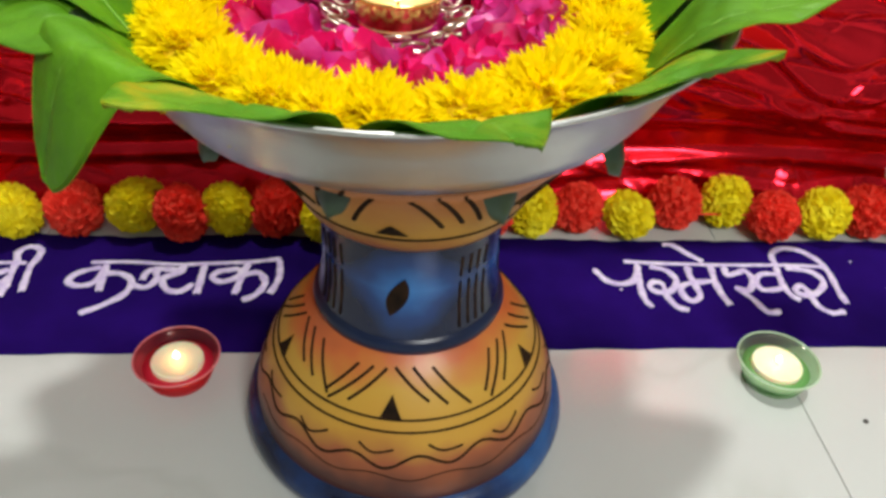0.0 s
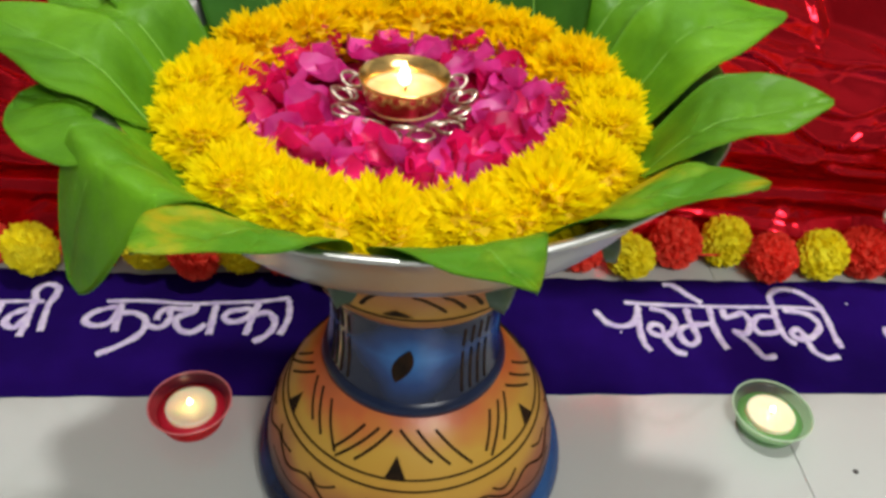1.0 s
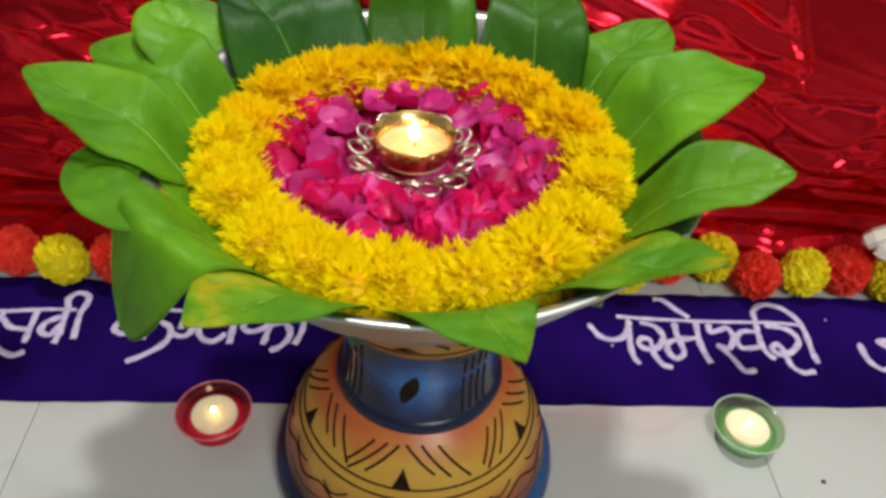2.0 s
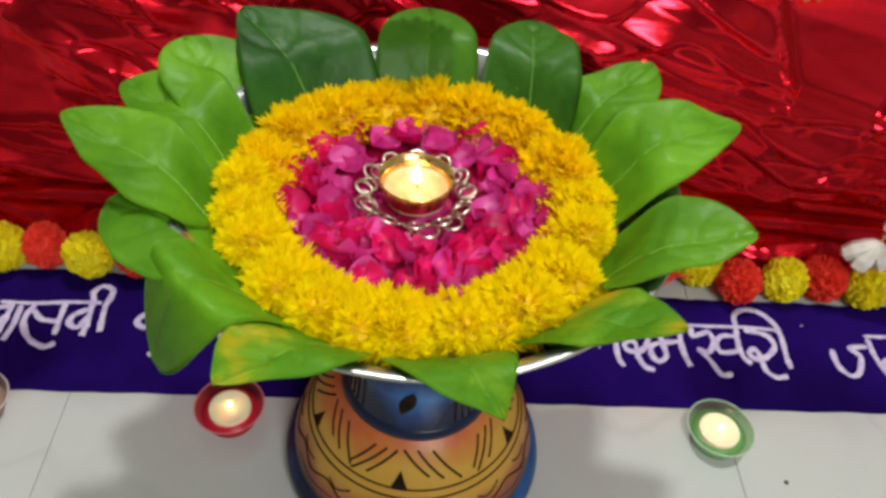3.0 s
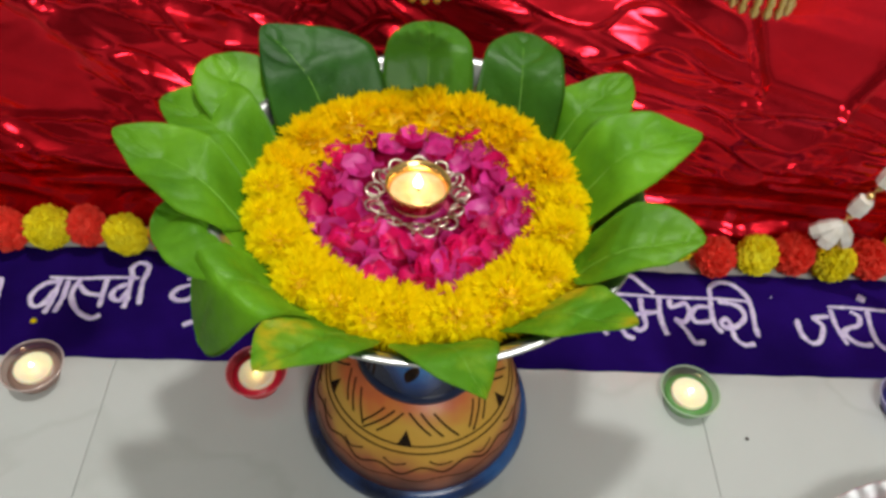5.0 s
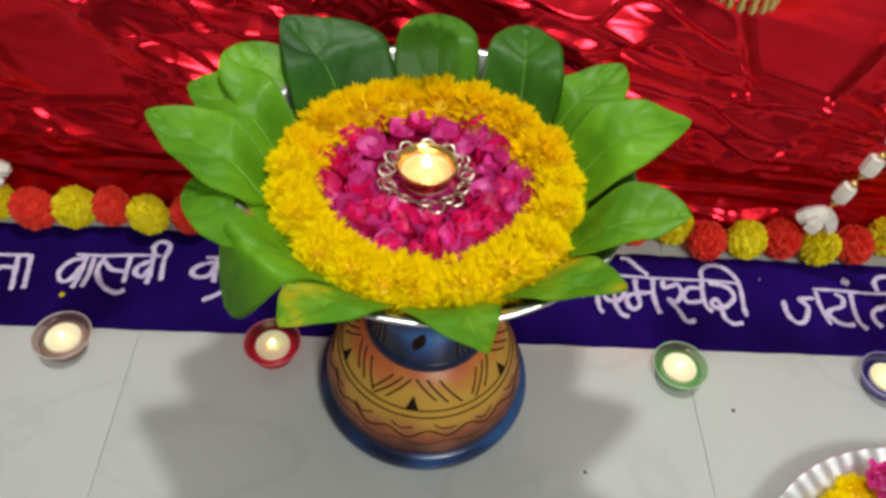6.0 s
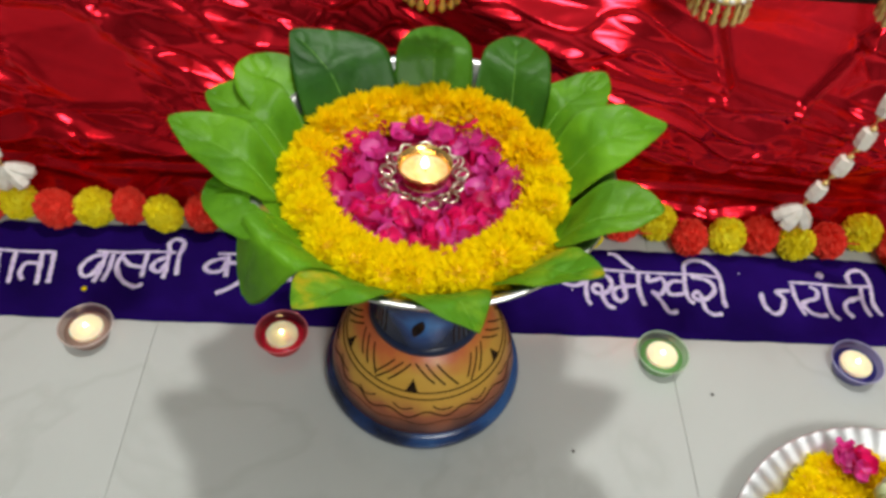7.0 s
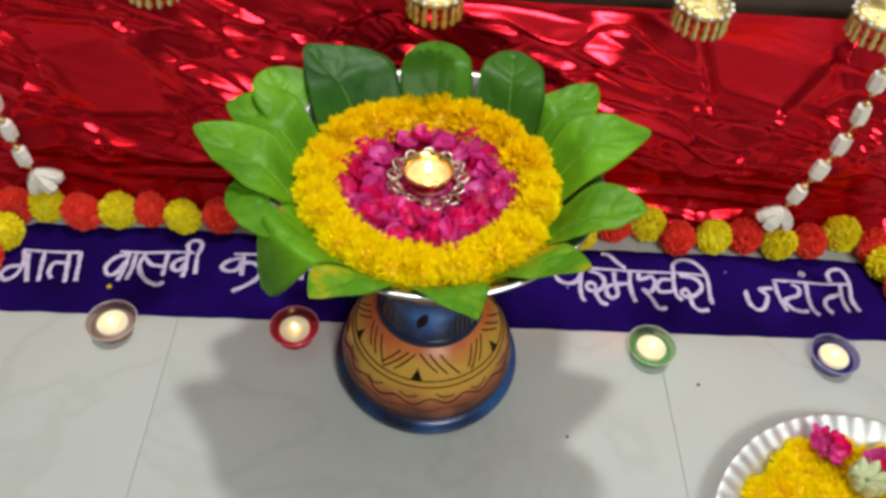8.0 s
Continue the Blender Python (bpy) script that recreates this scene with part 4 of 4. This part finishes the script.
for i, x in enumerate(XS):
    tone = "red" if i % 2 == 0 else "yellow"
    y = (0.702 if x > -0.1 else 0.697) + 0.006 * math.sin(i * 2.1) + (0.014 if 0.20 < x < 0.30 or 0.54 < x < 0.56 else 0.0)
    p = new("pompom", POMS[tone, i % 3])
    p.parent = garland
    sc = rng.uniform(0.90, 1.07)
    p.matrix_basis = pose(x, y, 0.0245, rng.uniform(0, 360), rng.uniform(-40, 40), rng.uniform(0, 360)) @ Matrix.Diagonal((rng.uniform(0.82, 0.95) * sc, sc, rng.uniform(0.9, 1.0) * sc, 1))
for sx, y0 in ((-1, 0.650), (1, 0.668)):
    for k in range(5):
        p = new("pompom", POMS["yellow" if k % 2 == 0 else "red", k % 3])
        p.parent = garland
        p.matrix_basis = pose(sx * (0.594 + 0.013 * k), y0 - 0.044 * k, 0.0245, 30 * k, 20, 50 * k)
part("string", tube([(x, 0.702, 0.022) for x in XS], 0.001), POMRED, garland)


# ---- hanging gold bells ----
def bell(x, y, z):
    e = thing("hanging_bell", x, y, z, label="gold filigree bell with bead fringe hung from the altar table", category="bell ornament", group="bells under the table edge")
    part("dome", lathe([(0.004, 0.045), (0.010, 0.043), (0.014, 0.036), (0.016, 0.028), (0.024, 0.0255), (0.0285, 0.021), (0.0285, 0.016), (0.024, 0.018), (0.0, 0.022)], 28), GOLD, e, "gold filigree dome")
    for k in range(16):
        a = 360 / 16 * k
        part("rim_bead", lathe([(0.0, 0.003), (0.0026, 0.0015), (0.003, 0.0), (0.0026, -0.0015), (0.0, -0.003)], 8), BEAD, e, m=pose(0, 0, 0.021, 0, 0, a) @ pose(0.0285, 0, 0))
        part("tassel", lathe([(0.0016, 0.0), (0.0024, -0.005), (0.0040, -0.010), (0.0024, -0.0135), (0.0044, -0.0185), (0.0030, -0.023), (0.0, -0.0255)], 8), GOLD, e, m=pose(0, 0, 0.017, 0, 0, a) @ pose(0.0262, 0, 0))
    for k in range(11):
        part("lace_bead", lathe([(0.0, 0.0024), (0.0021, 0.0012), (0.0024, 0.0), (0.0021, -0.0012), (0.0, -0.0024)], 7), BEAD, e, m=pose(0, 0, 0.0268, 0, 0, 360 / 11 * k) @ pose(0.0205, 0, 0))
    part("cord", tube([(0, 0, 0.042), (0, 0, 0.462 - z)], 0.0022), STEEL, e)
    return e


for bx, bz in ((-0.332, 0.380), (-0.046, 0.376), (0.231, 0.379), (0.418, 0.379)):
    bell(bx, 0.680, bz - 0.006)


# ---- bead strings ----
def bead_string(points, y, label, fans):
    x0, z0 = points[0]
    e = thing("bead_string", x0, y, z0, label=label, category="bead string", group="bead strings in front of the foil")
    line = [Vector((px - x0, 0, pz - z0)) for px, pz in points]
    part("thread", tube(line, 0.0011), GOLD, e)
    for i, p in enumerate(line[1:-1]):
        a, b = line[i], line[i + 2]
        ang = math.degrees(math.atan2(b.x - a.x, b.z - a.z))
        part("bead", lathe([(0.003, -0.0125), (0.0095, -0.011), (0.0105, 0.0), (0.0095, 0.011), (0.003, 0.0125)], 6), BEAD, e, "faceted pearl-white bead", smooth=False, m=pose(p.x, 0, p.z, 0, ang, 20 * i))
        for s in (-1, 1):
            q = p + (b - a).normalized() * (0.0165 * s)
            part("spacer", lathe([(0.0, -0.004), (0.004, -0.002), (0.0045, 0.0), (0.004, 0.002), (0.0, 0.004)], 10), GOLD, e, m=pose(q.x, 0, q.z))
    down = (line[0] - line[1]).normalized()
    drop = lathe([(0.0, 0.002), (0.0060, 0.0), (0.0090, -0.010), (0.0105, -0.022), (0.0085, -0.032), (0.0, -0.036)], 6)
    for fan, lean in zip(fans, (10, -14, 12, -8)):
        part("end_drop", drop, BEAD, e, "cream faceted drop", smooth=False, m=pose(0, 0, 0.008, lean, fan, 0))
    return e


bead_string([(0.434, 0.078), (0.443, 0.115), (0.455, 0.159), (0.464, 0.202), (0.467, 0.250), (0.466, 0.297), (0.462, 0.345), (0.456, 0.392), (0.452, 0.43), (0.448, 0.461)], 0.700, "string of white faceted beads and gold spacers against red foil", (48, 22, -4, -30))
bead_string([(-0.551, 0.078), (-0.558, 0.113), (-0.562, 0.156), (-0.564, 0.200), (-0.562, 0.247), (-0.557, 0.295), (-0.550, 0.343), (-0.543, 0.39), (-0.535, 0.43), (-0.53, 0.461)], 0.700, "string of white faceted beads and gold spacers against red foil", (-66, -40, -12, 14))

# ---- second plate with flowers ----
QX, QY = 0.445, 0.241


def fluted_plate():
    n = 464
    prof = [(0.0, 0.001), (0.140, 0.001), (0.147, 0.005), (0.155, 0.015), (0.164, 0.021), (0.174, 0.025), (0.181, 0.0275), (0.1835, 0.0265), (0.1838, 0.0235), (0.181, 0.0245), (0.164, 0.018), (0.152, 0.006), (0.143, 0.0), (0.0, 0.0)]
    v, f = lathe(prof, n)
    for j, (r, z) in enumerate(prof):
        if r > 0.150:
            for i in range(n):
                a = 2 * math.pi * i / n
                k = 0.0008 * math.cos(a * 58) * min(1.0, (r - 0.148) / 0.015)
                x, y, w = v[j * n + i]
                v[j * n + i] = (x * (1 + 0.6 * k), y * (1 + 0.6 * k), w + k)
    return v, f


plate2 = thing("fluted_plate", QX, QY, 0.0, label="silvery plate with a fluted rim filled with flowers on the floor", category="plate")
part("dish", fluted_plate(), SILVER, plate2)
rng = random.Random(12)
part("flower_bed", lathe([(0.0, 0.022), (0.09, 0.0205), (0.14, 0.017), (0.152, 0.013), (0.148, 0.006), (0.0, 0.004)], 40), YELLOW, plate2, "bed of yellow petals")
for k in range(118):
    u = (k + 0.5) / 118
    r, a = 0.146 * math.sqrt(u), 2.39996 * k
    e = thing("marigold", QX + r * math.cos(a), QY + r * math.sin(a), 0.019 + 0.005 * (1 - u), label="yellow marigold flower head heaped on the fluted plate", category="flower", group="marigolds on the plate")
    e.matrix_basis = e.matrix_basis @ pose(0, 0, 0, rng.uniform(-30, 30), rng.uniform(-30, 30), rng.uniform(0, 360)) @ Matrix.Diagonal((0.75, 0.75, 0.55, 1))
    p = new("petals", HEAD["golden" if k % 9 == 0 else "yellow", k % 3])
    p.parent = e
    c = new("flower_core", CORE["yellow"])
    c.parent = e
for (x, y) in ((0.415, 0.377), (0.470, 0.345)):
    petal_bed(x, y, 0.036, 0.016, 8, int(x * 1000), "few magenta rose petals lying on yellow marigolds")
bud = thing("lotus_bud", 0.440, 0.333, 0.034, label="pale green and white flower bud on the fluted plate", category="flower bud")
for k in range(7):
    part("bud_petal", lathe([(0.0, -0.004), (0.006, 0.0), (0.0085, 0.012), (0.006, 0.024), (0.0, 0.032)], 8), BUD, bud, m=pose(0, 0, 0, 0, 0, 51 * k) @ pose(0.007, 0, 0, 0, 22, 0))

# ---- specks on the floor ----
for x, y, s in ((0.300, 0.474, 0.0022), (0.131, 0.396, 0.002)):
    solid("crumb", moved(lathe([(0.0, 0.0), (s, 0.0002), (s * 0.7, s * 0.6), (0.0, s * 0.8)], 8), pose(x, y, 0.0)), SPECK, "tiny dark crumb on the pale floor tile", "crumb")

part("blade", lathe([(0.0, 0.0), (0.0035, 0.0004), (0.003, 0.0014), (0.0, 0.002)], 9), YELLOW, thing("fallen_petal", -0.443, 0.583, 0.0026, 30, "tiny yellow petal fallen on the violet powder", "petal"))

# ---- floor tiles ----
tile_mesh = mesh_of("tile", *box(0.0004, 0.6046, 0.0004, 0.6046, -0.008, 0.0), TILE, False)
for i in range(-4, 4):
    for j in range(-4, 3):
        x, y = -0.346 + 0.605 * i, 0.0 + 0.605 * j
        if -2.6 < x < 2.1 and -2.6 < y < 1.3:
            t = new("tile", tile_mesh)
            t.parent = floor
            t.matrix_basis = pose(x, y, 0)
